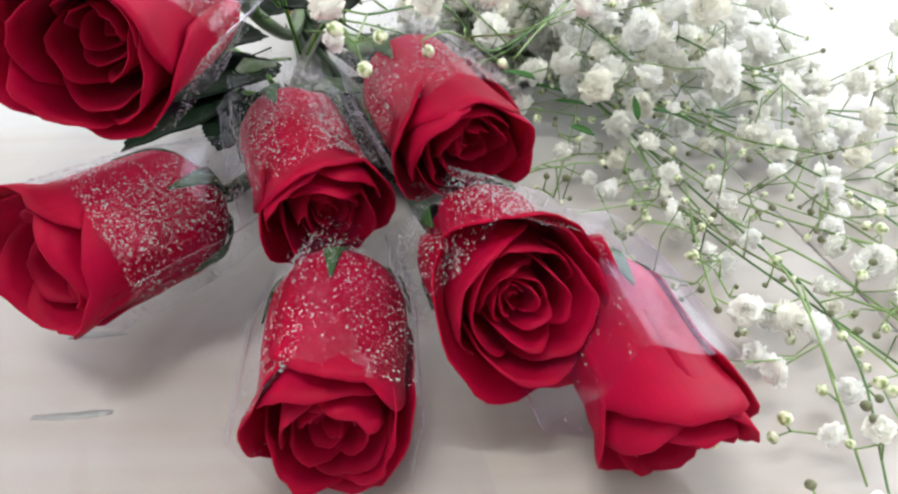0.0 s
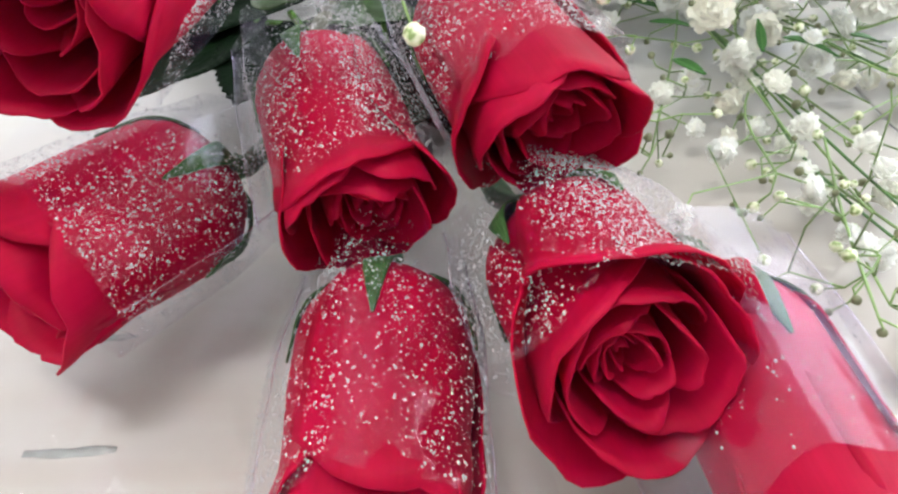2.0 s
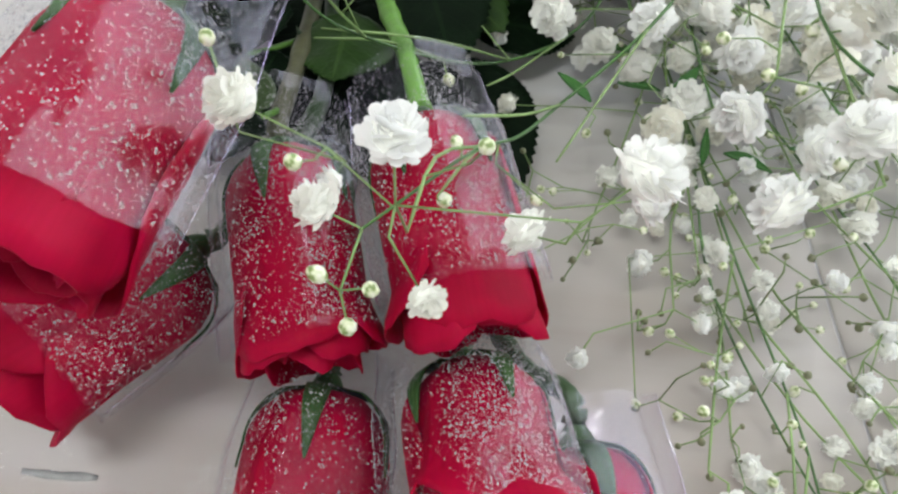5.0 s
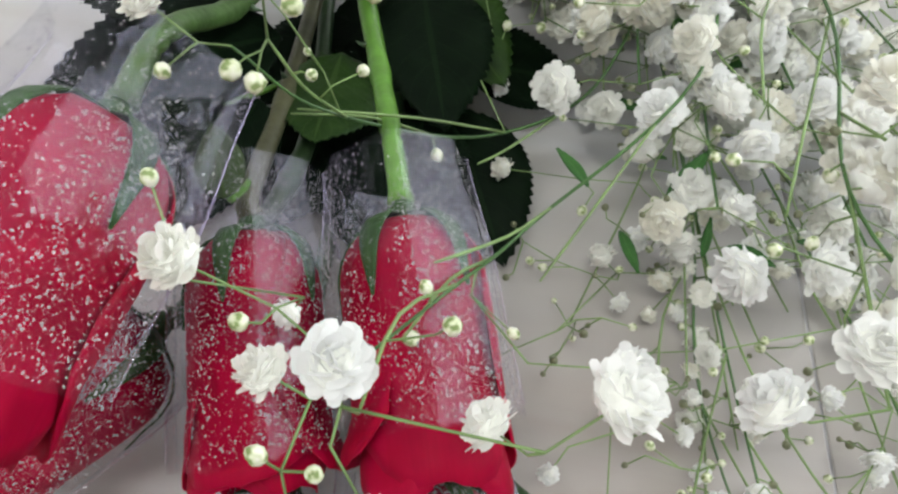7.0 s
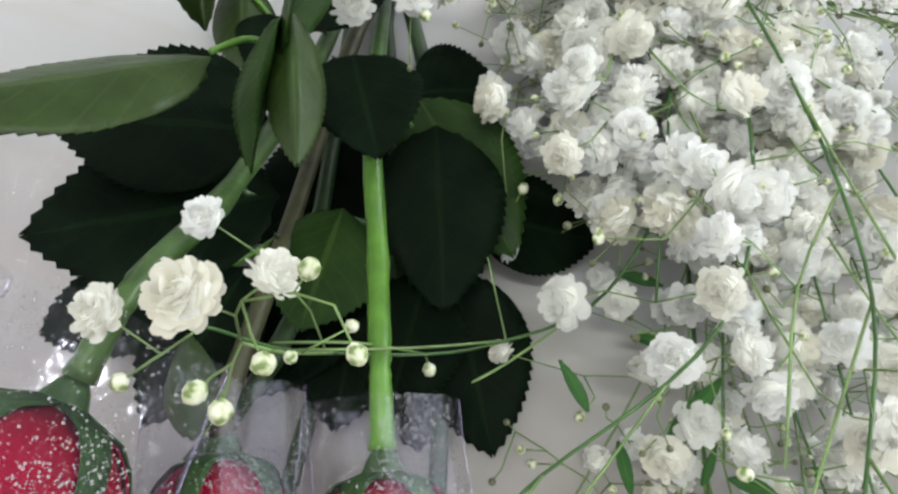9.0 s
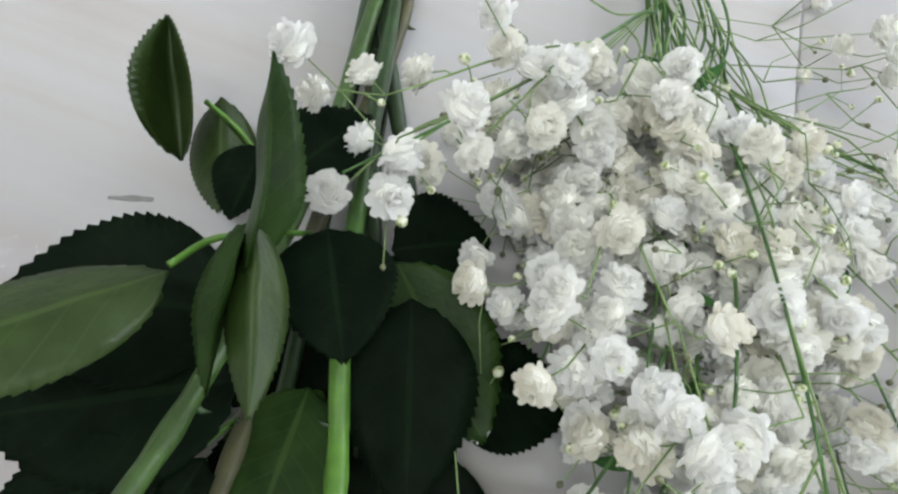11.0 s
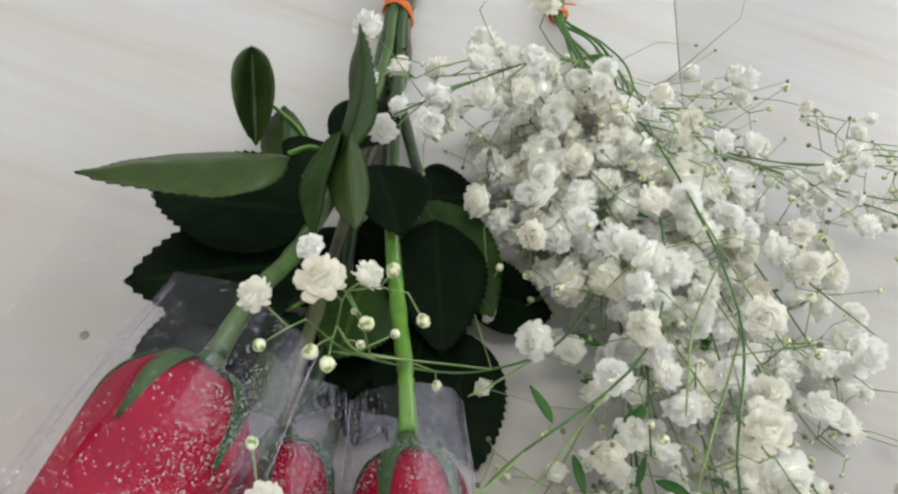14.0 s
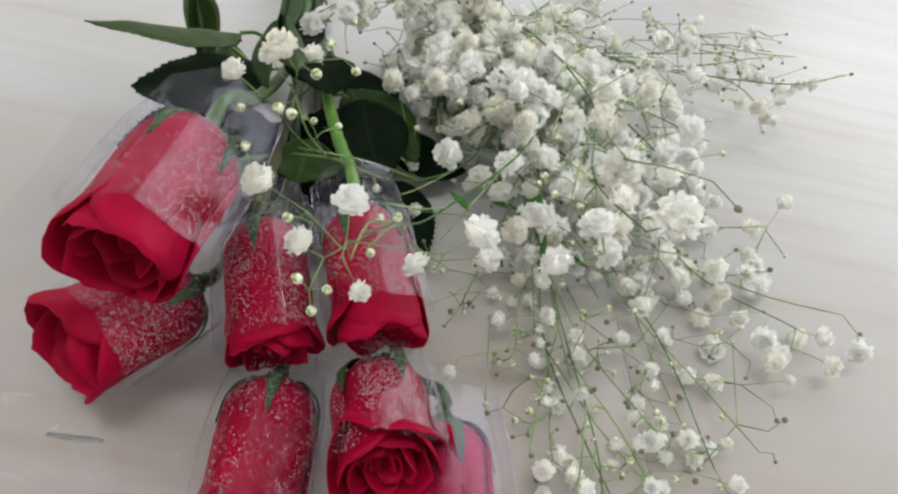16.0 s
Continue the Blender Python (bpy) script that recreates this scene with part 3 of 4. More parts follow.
rose_d, fd, ld = rose(6, (0.178, 0.314, 0.036), (0.193, 0.2595, 0.0455), 0.0203, 4, [(0.162, 0.365, 0.014), (0.128, 0.49, 0.012)], STEM_DARK, "open red rose leaning over a neighbour, in a beaded sleeve", 1.9, -0.10)
rose_e, fe, le = rose(0, (0.212, 0.299, 0.029), (0.2265, 0.237, 0.0195), 0.0174, 5, [(0.184, 0.35, 0.010), (0.145, 0.50, 0.008)], STEM_DARK, "red rose in a loose clear sleeve, tipped on the tile", 0.8, 0.35)
rose_f, ff, lf = rose(4, (0.089, 0.369, 0.103), (0.081, 0.289, 0.102), 0.0223, 6, [(0.091, 0.443, 0.072), (0.087, 0.53, 0.036)], STEM_MID, "large dark red rose on top of the bunch, in a sleeve", 0.6, cup=0.16, tight=0.06)
rose_g, fg, lg = rose(2, (0.088, 0.343, 0.036), (0.049, 0.287, 0.043), 0.0216, 7, [(0.112, 0.42, 0.028), (0.094, 0.52, 0.014)], STEM_DARK, "dark red rose turned aside below another, in a sleeve", 1.6, cup=0.34)
SL = "clear cellophane sleeve with fine water beads round a rose"
sleeve(fa, 0.0212, la, 11, SL, 0.0018, 0.008, 0.92, -0.04, sides=5, turn=66)
sleeve(fb, 0.0198, lb, 12, SL, 0.0045, 0.018, 0.88, 0.05, turn=55, beads=8000, wet=0.9)
sleeve(fc, 0.0199, lc, 13, SL, 0.0030, 0.018, 0.78, 0.06, turn=64, beads=8500, wet=1.0)
sleeve(fd, 0.0220, ld, 14, SL, 0.0040, 0.010, 0.82, 0.06, sides=5, turn=66, beads=8500, wet=1.2)
sleeve(fe, 0.0190, le, 15, "loose clear cellophane sleeve with a wide flat edge", 0.0100, 0.012, 0.76, -0.04, film=SLEEVE_CLEAR, sides=5, turn=68, beads=500)
sleeve(ff, 0.0242, lf, 16, SL, 0.0050, 0.020, 0.76, 0.02, sides=5, turn=42, beads=7000, wet=0.6)
sleeve(fg, 0.0224, lg, 17, SL, 0.0030, 0.010, 0.74, 0.02, turn=45, beads=6000, wet=0.3)

# leaves of the roses
DARK, PALE = (LEAF_TOP, LEAF_UNDER), (LEAF_GREEN, LEAF_UNDER)
lf1 = leaf(rose_f, [(0.090, 0.500, 0.060), (0.080, 0.488, 0.080), (0.074, 0.474, 0.088)])
leaflet(lf1, (0.075, 0.472, 0.088), (0.026, 0.417, 0.123), 0.034, 21, 0.35, -0.08, flip=True, up=(0.05, 0.5, 0.87))
leaflet(lf1, (0.088, 0.474, 0.052), (0.018, 0.458, 0.054), 0.056, 22, 0.15, 0.04)
leaflet(lf1, (0.096, 0.456, 0.044), (0.026, 0.418, 0.046), 0.058, 23, 0.12, 0.03)
lf2 = leaf(rose_g, [(0.100, 0.450, 0.030), (0.090, 0.430, 0.040), (0.082, 0.420, 0.046)])
leaflet(lf2, (0.086, 0.422, 0.046), (0.040, 0.392, 0.036), 0.036, 24, 0.15, 0.05)
leaflet(lf2, (0.095, 0.430, 0.040), (0.085, 0.375, 0.040), 0.036, 25, 0.2, 0.02)
lf3 = leaf(rose_g, [(0.080, 0.555, 0.014), (0.062, 0.543, 0.018), (0.048, 0.548, 0.024), (0.034, 0.552, 0.028)])
leaflet(lf3, (0.034, 0.528, 0.020), (0.013, 0.573, 0.040), 0.021, 26, 1.8, -0.15, roll=0.3, mats=(LEAF_UNDER, LEAF_GREEN))
leaflet(lf3, (0.038, 0.557, 0.026), (0.058, 0.512, 0.024), 0.026, 27, 0.6, 0.06, flip=True)
leaflet(lf3, (0.060, 0.545, 0.020), (0.064, 0.510, 0.030), 0.026, 28, 0.3, 0.02)
lf4 = leaf(rose_b, [(0.094, 0.515, 0.030), (0.092, 0.500, 0.066), (0.092, 0.490, 0.090)])
leaflet(lf4, (0.094, 0.478, 0.090), (0.081, 0.531, 0.114), 0.022, 29, 0.9, -0.02, up=(0.9, 0.1, 0.25), mats=(LEAF_GREEN, LEAF_GREEN))
leaflet(lf4, (0.092, 0.492, 0.094), (0.112, 0.444, 0.090), 0.017, 30, 0.9, 0.10, flip=True, mats=PALE)
leaflet(lf4, (0.090, 0.494, 0.090), (0.094, 0.446, 0.078), 0.026, 31, 0.5, 0.05, up=(-0.8, 0, 0.5), mats=(LEAF_GREEN, LEAF_GREEN))
lf5 = leaf(rose_b, [(0.100, 0.500, 0.034), (0.112, 0.500, 0.050), (0.122, 0.498, 0.052)])
leaflet(lf5, (0.104, 0.510, 0.056), (0.126, 0.470, 0.066), 0.040, 32, 0.2, 0.05)
leaflet(lf5, (0.078, 0.520, 0.050), (0.100, 0.560, 0.050), 0.034, 33, 0.2, 0.05)
lf6 = leaf(rose_c, [(0.120, 0.500, 0.040), (0.126, 0.500, 0.042), (0.130, 0.498, 0.042)])
leaflet(lf6, (0.138, 0.502, 0.040), (0.160, 0.437, 0.038), 0.046, 34, 0.12, 0.06)
leaflet(lf6, (0.128, 0.514, 0.036), (0.178, 0.466, 0.032), 0.044, 35, 0.15, 0.03, mats=PALE)
leaflet(lf6, (0.124, 0.520, 0.030), (0.158, 0.540, 0.024), 0.042, 36, 0.15, 0.05)
lf7 = leaf(rose_d, [(0.140, 0.470, 0.018), (0.150, 0.472, 0.020), (0.162, 0.470, 0.020)])
leaflet(lf7, (0.158, 0.480, 0.022), (0.210, 0.492, 0.010), 0.042, 37, 0.12, 0.02)
leaflet(lf7, (0.158, 0.458, 0.020), (0.190, 0.400, 0.012), 0.044, 38, 0.12, 0.03)
leaflet(lf7, (0.150, 0.452, 0.022), (0.152, 0.400, 0.026), 0.040, 39, 0.12, 0.03)
lf8 = leaf(rose_a, [(0.122, 0.452, 0.010), (0.120, 0.462, 0.024), (0.116, 0.460, 0.034)])
leaflet(lf8, (0.116, 0.462, 0.036), (0.119, 0.414, 0.044), 0.040, 40, 0.2, 0.03, flip=True, mats=(LEAF_TOP, LEAF_GREEN))
leaflet(lf8, (0.118, 0.455, 0.018), (0.108, 0.395, 0.020), 0.044, 41, 0.1, 0.03)
leaflet(lf8, (0.128, 0.450, 0.016), (0.136, 0.392, 0.020), 0.044, 42, 0.1, 0.03)
lf9 = leaf(rose_b, [(0.104, 0.398, 0.046), (0.108, 0.385, 0.058), (0.109, 0.374, 0.068)])
leaflet(lf9, (0.109, 0.372, 0.072), (0.095, 0.398, 0.069), 0.014, 43, 0.3, -0.05, mats=PALE, flip=True)
lf10 = leaf(rose_e, [(0.160, 0.455, 0.008), (0.150, 0.440, 0.010), (0.145, 0.430, 0.010)])
leaflet(lf10, (0.140, 0.470, 0.010), (0.110, 0.425, 0.008), 0.050, 44, 0.05, 0.0)
leaflet(lf10, (0.146, 0.450, 0.009), (0.165, 0.395, 0.007), 0.046, 45, 0.05, 0.0)
leaflet(lf10, (0.115, 0.500, 0.012), (0.085, 0.450, 0.012), 0.050, 46, 0.06, 0.0)
leaflet(lf10, (0.110, 0.520, 0.012), (0.140, 0.478, 0.010), 0.052, 47, 0.06, 0.0)


# ---- rubber bands ----
def rubber_band(centre, rx, rz, loops, thick, lean, label, seed, tail=False):
    bm = bmesh.new()
    for k in range(loops):
        pts = []
        for i in range(41):
            a = 2 * math.pi * i / 40
            off = (k - (loops - 1) / 2) * thick * 1.7 + 0.0012 * wob((math.cos(a), math.sin(a), k), 1.3, seed)
            e = 1 + 0.10 * wob((math.cos(a) * 1.2, math.sin(a) * 1.2, 3), 1.0, seed + k) + 0.05 * k / loops
            pts.append(Vector((rx * e * math.cos(a), off + lean * rx * math.cos(a) * (1 + 0.5 * k), max(rz * e * math.sin(a), thick - centre[2]))))
        tube(bm, pts, thick, 8, caps=False)
    if tail:
        tube(bm, curve([(-rx * 0.2, 0, rz), (0, 0.004, rz * 1.3), (rx * 1.0, 0.006, rz * 1.5), (rx * 1.5, 0.010, rz * 1.1)], 6), thick * 0.8, 6)
    ob = finish("rubber_band", bm, RUBBER)
    ob.location = centre
    return tagged(ob, label, "rubber band")


rubber_band(BAND, 0.0105, 0.0105, 4, 0.0010, -0.25, "orange rubber band wound round the rose stems", 3)
GTIE = Vector((0.173, 0.746, 0.0065))
rubber_band(GTIE, 0.0062, 0.0056, 3, 0.0008, 0.15, "orange rubber band wound round the gypsophila stems", 5, True)


# ---- gypsophila ----
def blossom_mesh(seed, radius):
    rnd = random.Random(seed)
    bm = bmesh.new()
    uvl = bm.loops.layers.uv.verify()
    n = 84
    for k in range(n):
        f = (k + 0.5) / n
        el = math.asin(1 - 1.45 * f)
        az = k * 2.39996 + rnd.uniform(-0.2, 0.2)
        d = Vector((math.cos(el) * math.cos(az), math.cos(el) * math.sin(az), math.sin(el)))
        side = d.cross(Vector((0, 0, 1)))
        side = side.normalized() if side.length > 1e-3 else Vector((1, 0, 0))
        side = (side + d.cross(side) * rnd.uniform(-0.6, 0.6)).normalized()
        up = side.cross(d)
        r = radius * rnd.choice((0.78, 0.9, 1.0, 1.08)) * rnd.uniform(0.93, 1.07)
        w = radius * rnd.uniform(0.20, 0.32)
        q = [d * r * 0.25 - side * w * 0.2, d * r * 0.25 + side * w * 0.2, d * r * 0.72 + side * w + up * r * 0.10, d * r * 0.95 + side * w * 0.66 + up * r * 0.20,
             d * r + up * r * 0.22, d * r * 0.95 - side * w * 0.66 + up * r * 0.20, d * r * 0.72 - side * w + up * r * 0.10]
        vs = [bm.verts.new(p) for p in q]
        for ids in ((0, 1, 2, 6), (6, 2, 3, 4), (6, 4, 5)):
            bm.faces.new([vs[i] for i in ids]).smooth = True
    core = bmesh.ops.create_icosphere(bm, subdivisions=2, radius=radius * 0.74)["verts"]
    for v in core:
        v.co *= 1 + 0.25 * wob(v.co / radius, 3.0, seed)
        v.co.z *= 0.88
    for f in {f for v in core for f in v.link_faces}:
        f.material_index, f.smooth = 1, True
    me = bpy.data.meshes.new("blossom")
    tube(bm, [(0, 0, -radius * 0.75), (0, 0, -radius * 0.5), (0, 0, -radius * 0.15)], [radius * 0.12, radius * 0.30, radius * 0.36], 7)
    bm.to_mesh(me)
    bm.free()
    me.materials.append(BLOSSOM)
    me.materials.append(BLOSSOM_CORE)
    return me


def bud_mesh(seed, r):
    bm = bmesh.new()
    tube(bm, [(0, 0, -r * 1.1), (0, 0, -r * 0.85), (0, 0, -r * 0.2), (0, 0, r * 0.5), (0, 0, r * 0.9), (0, 0, r * 1.08)],
         [r * 0.2, r * 0.62, r, r * 0.86, r * 0.5, r * 0.12], 9)
    for v in bm.verts:
        v.co += v.co.normalized() * r * 0.14 * wob(v.co / r, 1.6, seed)
    me = bpy.data.meshes.new("bud")
    bm.to_mesh(me)
    bm.free()
    me.materials.append(BUD)
    me.shade_smooth()
    return me


BLOSSOMS = [blossom_mesh(100 + k, 0.0062) for k in range(7)]
BUDS = [bud_mesh(200 + k, 0.0017) for k in range(4)]
DRY_BUDS = []
for src in BUDS:
    me = src.copy()
    me.materials.clear()
    me.materials.append(GYP_DRY)
    DRY_BUDS.append(me)


def turned(p, d, rnd, size):
    q = Vector(d).to_track_quat("Z", "Y") @ Euler((0, 0, rnd.uniform(0, 6.28))).to_quaternion()
    return Matrix.LocRotScale(p, q, (size, size, size * rnd.uniform(0.8, 1.05)))


def place(spray, meshes, name, p, d, rnd, size):
    ob = new(name, rnd.choice(meshes))
    ob.parent = spray
    ob.matrix_basis = spray.matrix_world.inverted() @ turned(p, d, rnd, size)
    return ob


def spray_of(name_label, seed, main, count, spread, buds, dry, t0=0.3, flat=1.0, lift=0.0, main_r=0.0011, twig=0.00030, size=(1.0, 1.38), sub=9, low=0.006, extra=(), extra_buds=()):
    """One cut spray: a main stem, forked side branches, thin stalks, blossoms and buds."""
    rnd = random.Random(seed)
    ob = empty("gypsophila_spray", Matrix.Translation(GTIE), name_label, "gypsophila", "bunch of gypsophila")
    line = curve(main, 8)
    inv = Matrix.Translation(-GTIE)
    bm = bmesh.new()
    n = len(line)
    tube(bm, [inv @ p for p in line], [main_r * (1 - 0.6 * k / n) for k in range(n)], 7)
    part("stem", bm, GYP_MAIN, ob)
    nodes = []
    bm = bmesh.new()
    for k in range(sub):
        t = t0 + (1 - t0) * (k + 0.5) / sub
        i = min(n - 2, int(t * (n - 1)))
        p = line[max(0, i - 6)]
        along = (line[i + 1] - line[max(0, i - 1)]).normalized()
        reach = spread * (0.5 + 0.6 * math.sin(math.pi * (0.15 + 0.75 * (k + 0.5) / sub)))
        a = k * 2.4 + rnd.uniform(-0.5, 0.5)
        off = Vector((math.cos(a), 0.35 * math.sin(a * 1.7), math.sin(a) * flat)) * reach * rnd.uniform(0.6, 1.1)
        q = line[i] + off * 0.8 + along * 0.012
        q.z = max(low, q.z + lift)
        q.y = min(q.y, 0.620) if q.x < 0.3 else q.y
        mid = p.lerp(q, 0.5) + Vector((rnd.gauss(0, 0.003), rnd.gauss(0, 0.003), rnd.gauss(0, 0.003)))
        mid.z = max(0.003, mid.z)
        br = curve([p, mid, q], 3)
        tube(bm, [inv @ v for v in br], [twig * 1.5] * (len(br) - 1) + [twig], 5)
        nodes += br[2:]
    nodes += line[int(n * t0):]
    def grow(p, radius, ox=None):
        src = min(nodes, key=lambda v: (v - p).length + (0.03 if v.y < p.y - 0.01 else 0))
        d = (p - src)
        mid = src.lerp(p, 0.55) + Vector((rnd.gauss(0, 0.15), rnd.gauss(0, 0.15), rnd.gauss(0, 0.1))) * d.length
        mid.z = max(0.002, mid.z)
        tube(bm, [inv @ src, inv @ mid, inv @ p], [twig * 1.1, twig, twig * 0.8], 4)
        nodes.append(mid)
        out = (p - mid)
        return out.normalized() if out.length > 1e-5 else Vector((0, 0, 1))
    def sample(k, total, wide):
        t = t0 + (1 - t0) * (k + rnd.random()) / total
        c = line[min(n - 1, int(t * (n - 1)))]
        s = spread * wide * (0.45 + 0.65 * math.sin(math.pi * (0.12 + 0.75 * t)))
        p = c + Vector((rnd.gauss(0, 0.5) * s, rnd.gauss(0, 0.45) * s, rnd.gauss(0, 0.42) * s * flat + lift))
        p.z = max(low + 0.002 * rnd.random(), p.z)
        if p.x < 0.27 and p.y > 0.605:
            p.y = 0.605 - 0.07 * rnd.random()
        return p
    for k in range(count):
        p = sample(k, count, 1.0)
        d = grow(p, 0)
        d = (d + Vector((0, -0.15, 0.75))).normalized()
        place(ob, BLOSSOMS, "blossom", p, d, rnd, rnd.uniform(*size))
    for k in range(buds):
        p = sample(k, buds, 1.25)
        place(ob, BUDS, "bud", p, grow(p, 0), rnd, rnd.uniform(0.7, 1.25))
    for k in range(dry):
        p = sample(k, dry, 1.35)
        place(ob, DRY_BUDS, "bud", p, grow(p, 0), rnd, rnd.uniform(0.55, 0.95))
    for x, y, z, s in extra:
        p = Vector((x, y, z))
        d = (grow(p, 0) + Vector((0, -0.1, 0.9))).normalized()
        place(ob, BLOSSOMS, "blossom", p, d, rnd, s)
    for x, y, z, s in extra_buds:
        p = Vector((x, y, z))
        place(ob, BUDS, "bud", p, grow(p, 0), rnd, s)
    part("branchlet", bm, GYP_STEM, ob)["kind"] = "stuff"
    return ob


def fan(k, *rest):
    """From the cut end past the tie to the first fork."""
    a = k * 2.4
    o = Vector((math.cos(a) * 0.003, 0, math.sin(a) * 0.003))
    if k in (4, 6, 7, 8, 10):
        fork = [GTIE + Vector((0.022 + 0.0012 * k, -0.026, 0.005 + abs(o.z))), GTIE + Vector((0.041 + 0.0018 * k, -0.064, 0.008 + abs(o.z)))]
    else:
        fork = [GTIE + Vector((0.020 + 0.016 * ((k * 7) % 15) / 14, -0.062, 0.005 + abs(o.z) * 2))]
    return [GTIE + Vector((-0.010 + o.x * 3, 0.07 + 0.003 * (k % 4), -0.0015)), GTIE + o, *fork, *rest]


FULL = "dense white gypsophila spray with thin green stems"
THIN = "sparse gypsophila spray with small buds on wiry stems"
spray_of(FULL, 1, fan(0, (0.196, 0.62, 0.030), (0.192, 0.55, 0.050), (0.186, 0.495, 0.050)), 62, 0.040, 34, 6, 0.46)
spray_of(FULL, 2, fan(1, (0.205, 0.62, 0.030), (0.214, 0.54, 0.058), (0.222, 0.45, 0.060)), 95, 0.046, 42, 8, 0.44)
spray_of(FULL, 3, fan(2, (0.210, 0.61, 0.030), (0.238, 0.51, 0.050), (0.250, 0.41, 0.056)), 98, 0.052, 46, 10, 0.44)
spray_of(FULL, 4, fan(3, (0.216, 0.62, 0.025), (0.258, 0.53, 0.048), (0.300, 0.41, 0.050)), 105, 0.056, 46, 14, 0.44)
spray_of(FULL, 5, fan(4, (0.222, 0.63, 0.024), (0.280, 0.56, 0.045), (0.340, 0.48, 0.045)), 105, 0.056, 46, 18, 0.44)
spray_of(FULL, 6, fan(5, (0.218, 0.64, 0.030), (0.245, 0.58, 0.050), (0.262, 0.53, 0.055)), 75, 0.046, 14, 8, 0.46)
spray_of(THIN, 7, fan(6, (0.235, 0.62, 0.016), (0.300, 0.52, 0.022), (0.345, 0.43, 0.022), (0.405, 0.40, 0.020)), 105, 0.075, 30, 40, 0.42, 0.42, main_r=0.0008, size=(0.85, 1.2))
spray_of(THIN, 8, fan(7, (0.245, 0.65, 0.016), (0.330, 0.62, 0.035), (0.395, 0.60, 0.050), (0.440, 0.595, 0.060)), 50, 0.050, 26, 34, 0.46, 0.6, main_r=0.0008, size=(0.7, 1.0))
spray_of(THIN, 9, fan(8, (0.248, 0.640, 0.020), (0.329, 0.625, 0.041), (0.385, 0.655, 0.044), (0.440, 0.668, 0.042)), 16, 0.050, 12, 24, 0.50, 0.4, main_r=0.0009, size=(0.7, 0.9))
spray_of(THIN, 10, fan(9, (0.226, 0.58, 0.012), (0.255, 0.44, 0.016), (0.262, 0.36, 0.014), (0.300, 0.27, 0.012)), 56, 0.055, 56, 44, 0.46, 0.4, main_r=0.0009, size=(0.5, 0.9))
spray_of(THIN, 11, fan(10, (0.232, 0.59, 0.012), (0.285, 0.46, 0.014), (0.325, 0.375, 0.016), (0.345, 0.31, 0.012)), 56, 0.060, 60, 50, 0.46, 0.4, main_r=0.0009, size=(0.5, 0.9))
spray_of(FULL, 12, fan(11, (0.186, 0.655, 0.040), (0.162, 0.592, 0.080), (0.130, 0.545, 0.088), (0.106, 0.520, 0.082)), 24, 0.031, 9, 3, 0.52, size=(0.95, 1.2),
         extra=((0.132, 0.600, 0.076, 1.15), (0.168, 0.596, 0.075, 1.2), (0.143, 0.568, 0.076, 1.15), (0.115, 0.567, 0.075, 1.15), (0.098, 0.560, 0.075, 1.1), (0.086, 0.547, 0.074, 1.0),
                (0.133, 0.552, 0.070, 0.9), (0.129, 0.535, 0.074, 1.1), (0.156, 0.557, 0.078, 1.0)))
spray_of(THIN, 16, fan(5, (0.236, 0.54, 0.012), (0.270, 0.38, 0.014), (0.288, 0.29, 0.014), (0.272, 0.225, 0.010)), 20, 0.050, 44, 40, 0.62, 0.35, main_r=0.0008, size=(0.5, 0.85))
# the sprig that arches over the roses
spray_of("gypsophila sprig arching over the roses, few open blossoms", 13,
         fan(12, (0.235, 0.56, 0.060), (0.238, 0.45, 0.080), (0.192, 0.382, 0.072), (0.173, 0.345, 0.098), (0.152, 0.315, 0.105)), 0, 0.020, 3, 0, 0.70, main_r=0.0009, sub=4,
         extra=((0.160, 0.313, 0.138, 1.0), (0.124, 0.331, 0.122, 1.05), (0.142, 0.318, 0.107, 0.9), (0.168, 0.296, 0.113, 0.62), (0.206, 0.319, 0.128, 1.2), (0.186, 0.315, 0.110, 0.9),
                (0.140, 0.336, 0.092, 0.6), (0.214, 0.335, 0.100, 0.9)),
         extra_buds=((0.152, 0.296, 0.097, 1.2), (0.145, 0.303, 0.105, 1.2), (0.156, 0.302, 0.103, 1.1), (0.176, 0.330, 0.118, 1.2), (0.115, 0.345, 0.125, 1.1), (0.136, 0.325, 0.112, 1.2)))
spray_of("gypsophila sprig lying over the rose leaves", 14,
         fan(13, (0.225, 0.55, 0.050), (0.212, 0.46, 0.052), (0.176, 0.424, 0.052), (0.131, 0.400, 0.081), (0.112, 0.392, 0.110)), 0, 0.020, 3, 0, 0.70, main_r=0.0009, sub=4,
         extra=((0.117, 0.389, 0.141, 1.15), (0.128, 0.400, 0.133, 0.85), (0.099, 0.385, 0.128, 0.9), (0.106, 0.412, 0.120, 0.75), (0.166, 0.489, 0.028, 0.85), (0.176, 0.470, 0.024, 0.8)),
         extra_buds=((0.135, 0.401, 0.139, 1.3), (0.133, 0.383, 0.136, 1.4), (0.148, 0.389, 0.137, 1.2), (0.175, 0.489, 0.037, 1.2), (0.161, 0.512, 0.047, 1.0), (0.125, 0.375, 0.120, 1.5),
                     (0.119, 0.377, 0.120, 1.5), (0.104, 0.375, 0.118, 1.2), (0.131, 0.392, 0.105, 1.0)))
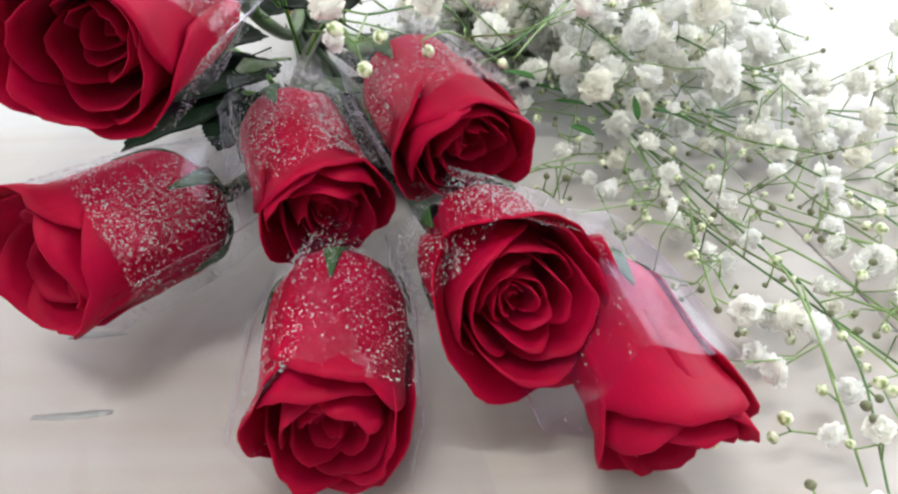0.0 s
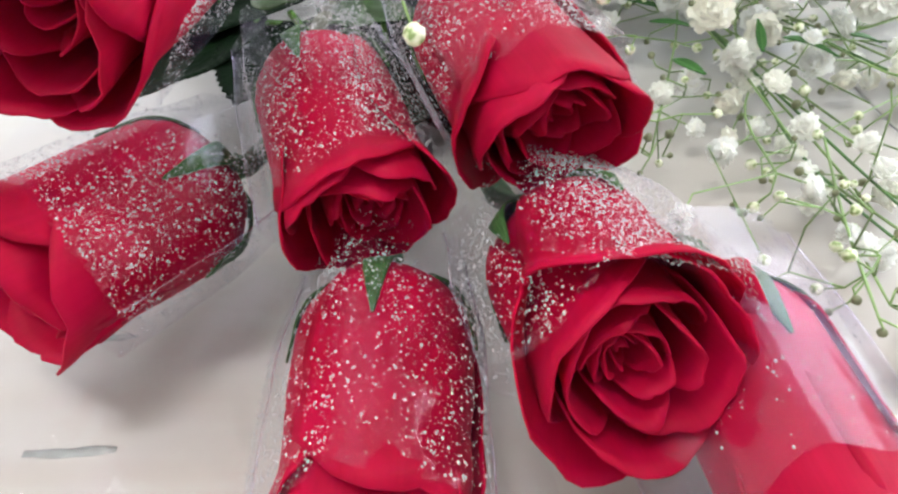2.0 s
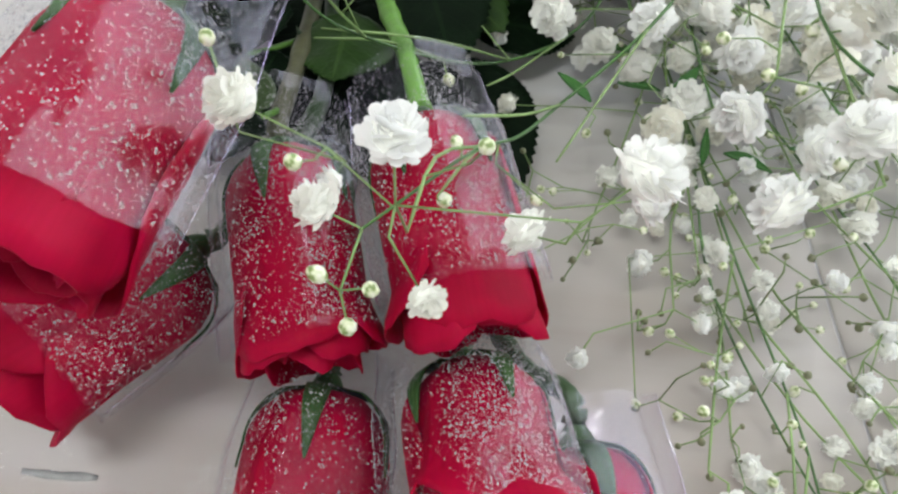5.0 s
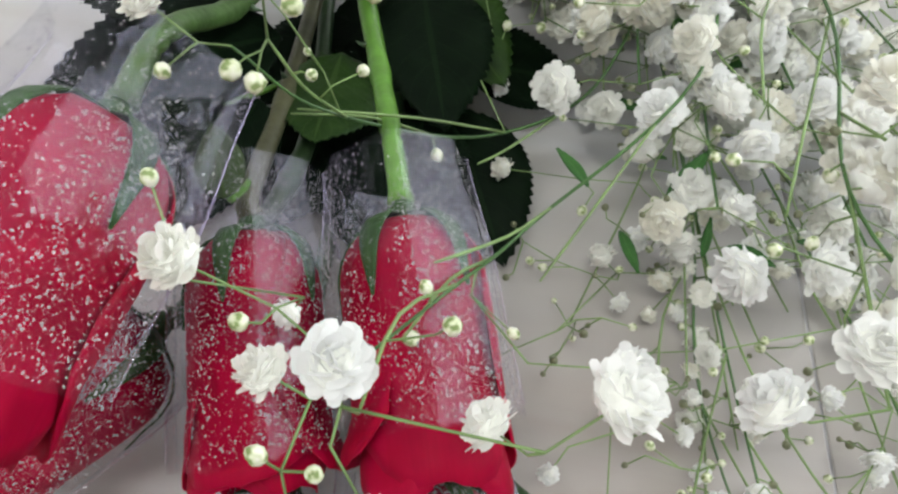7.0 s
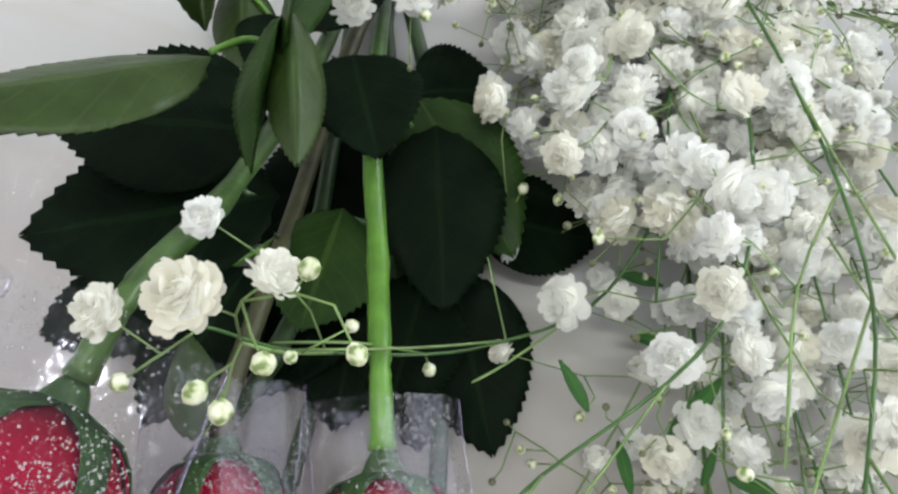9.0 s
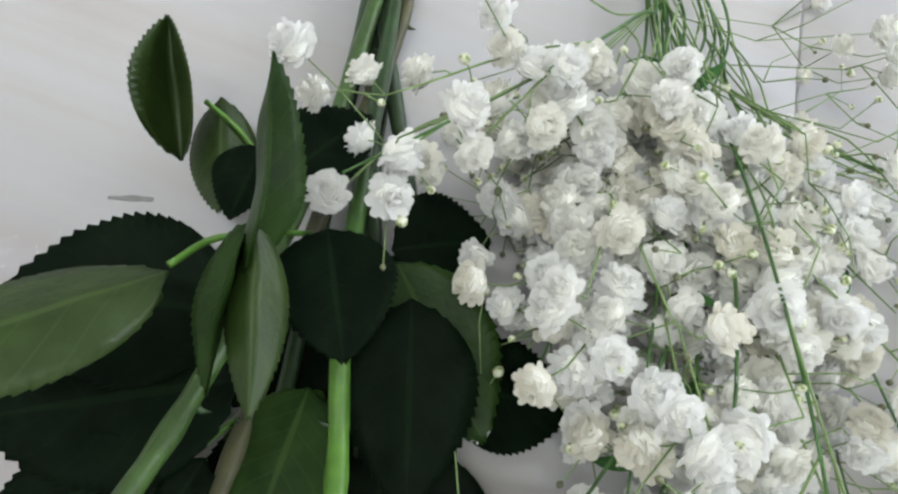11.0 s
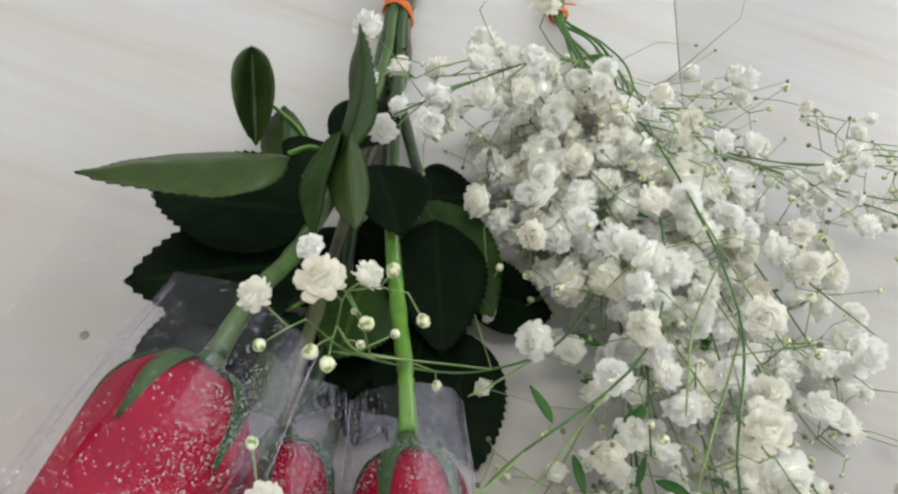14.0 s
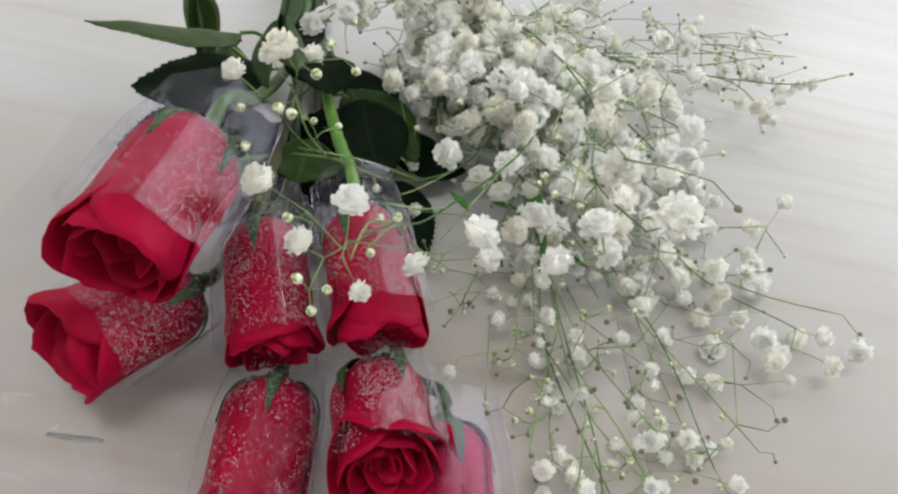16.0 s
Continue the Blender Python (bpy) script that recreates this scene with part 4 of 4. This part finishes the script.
spray_of("gypsophila sprig standing above the bunch", 15,
         fan(14, (0.235, 0.57, 0.070), (0.262, 0.46, 0.100), (0.255, 0.38, 0.115), (0.268, 0.335, 0.130)), 7, 0.030, 8, 4, 0.66, main_r=0.0009, sub=5,
         extra=((0.275, 0.333, 0.142, 1.5), (0.240, 0.330, 0.110, 1.2), (0.262, 0.350, 0.118, 1.0), (0.236, 0.360, 0.105, 1.1), (0.285, 0.350, 0.120, 0.9)))


def gyp_leaf(x, y, z, angle, length, tilt, seed):
    ob = finish("gypsophila_leaf", leaflet_mesh(length, length * 0.24, 0.3, 0.1, seed, teeth=5), [GYP_LEAF, GYP_LEAF])
    ob.matrix_world = pose(x, y, z, tilt, 0, angle)
    return tagged(ob, "small narrow green gypsophila leaf among the stems", "leaf", "gypsophila leaves")


rnd = random.Random(77)
for k, (x, y, z, a) in enumerate(((0.196, 0.700, 0.010, -60), (0.205, 0.655, 0.014, 120), (0.212, 0.648, 0.014, -80), (0.222, 0.645, 0.016, -30), (0.198, 0.640, 0.014, 160), (0.206, 0.630, 0.018, 200))):
    gyp_leaf(x, y, z, a, rnd.uniform(0.015, 0.026), rnd.uniform(0, 25), k)
for k in range(16):
    gyp_leaf(rnd.uniform(0.21, 0.30), rnd.uniform(0.40, 0.56), rnd.uniform(0.02, 0.05), rnd.uniform(0, 360), rnd.uniform(0.012, 0.026), rnd.uniform(-20, 30), 20 + k)


# ---- loose clear film under the roses ----
N = 110
rows = []
for i in range(N):
    row = []
    for j in range(N):
        u, v = j / (N - 1), i / (N - 1)
        x = -0.035 + (0.235 - 0.07 * v) * u + 0.010 * wob((v * 3, 0, 0), 1.2, 3)
        y = 0.215 + 0.275 * v - 0.05 * u * (1 - v) + 0.012 * wob((u * 3, 1, 0), 1.2, 4)
        crease = abs(wob((x * 26, y * 26, 0), 1.0, 8)) ** 0.7 + 0.55 * abs(wob((x * 80, y * 65, 0), 1.0, 15))
        edge = min(u, v, 1 - u, 1 - v)
        z = 0.0008 + 0.0048 * crease * (0.45 + smooth01(0.25 - edge)) + 0.0025 * max(0, wob((x * 60, y * 40, 0), 1.0, 9))
        row.append((x, y, max(0.0006, z)))
    rows.append(row)
bm = bmesh.new()
grid = [[bm.verts.new(p) for p in r] for r in rows]
for i in range(N - 1):
    for j in range(N - 1):
        bm.faces.new((grid[i][j], grid[i][j + 1], grid[i + 1][j + 1], grid[i + 1][j]))
tagged(finish("cellophane_sheet", bm, SHEET_FILM), "crumpled clear cellophane sheet spread under the roses", "cellophane")
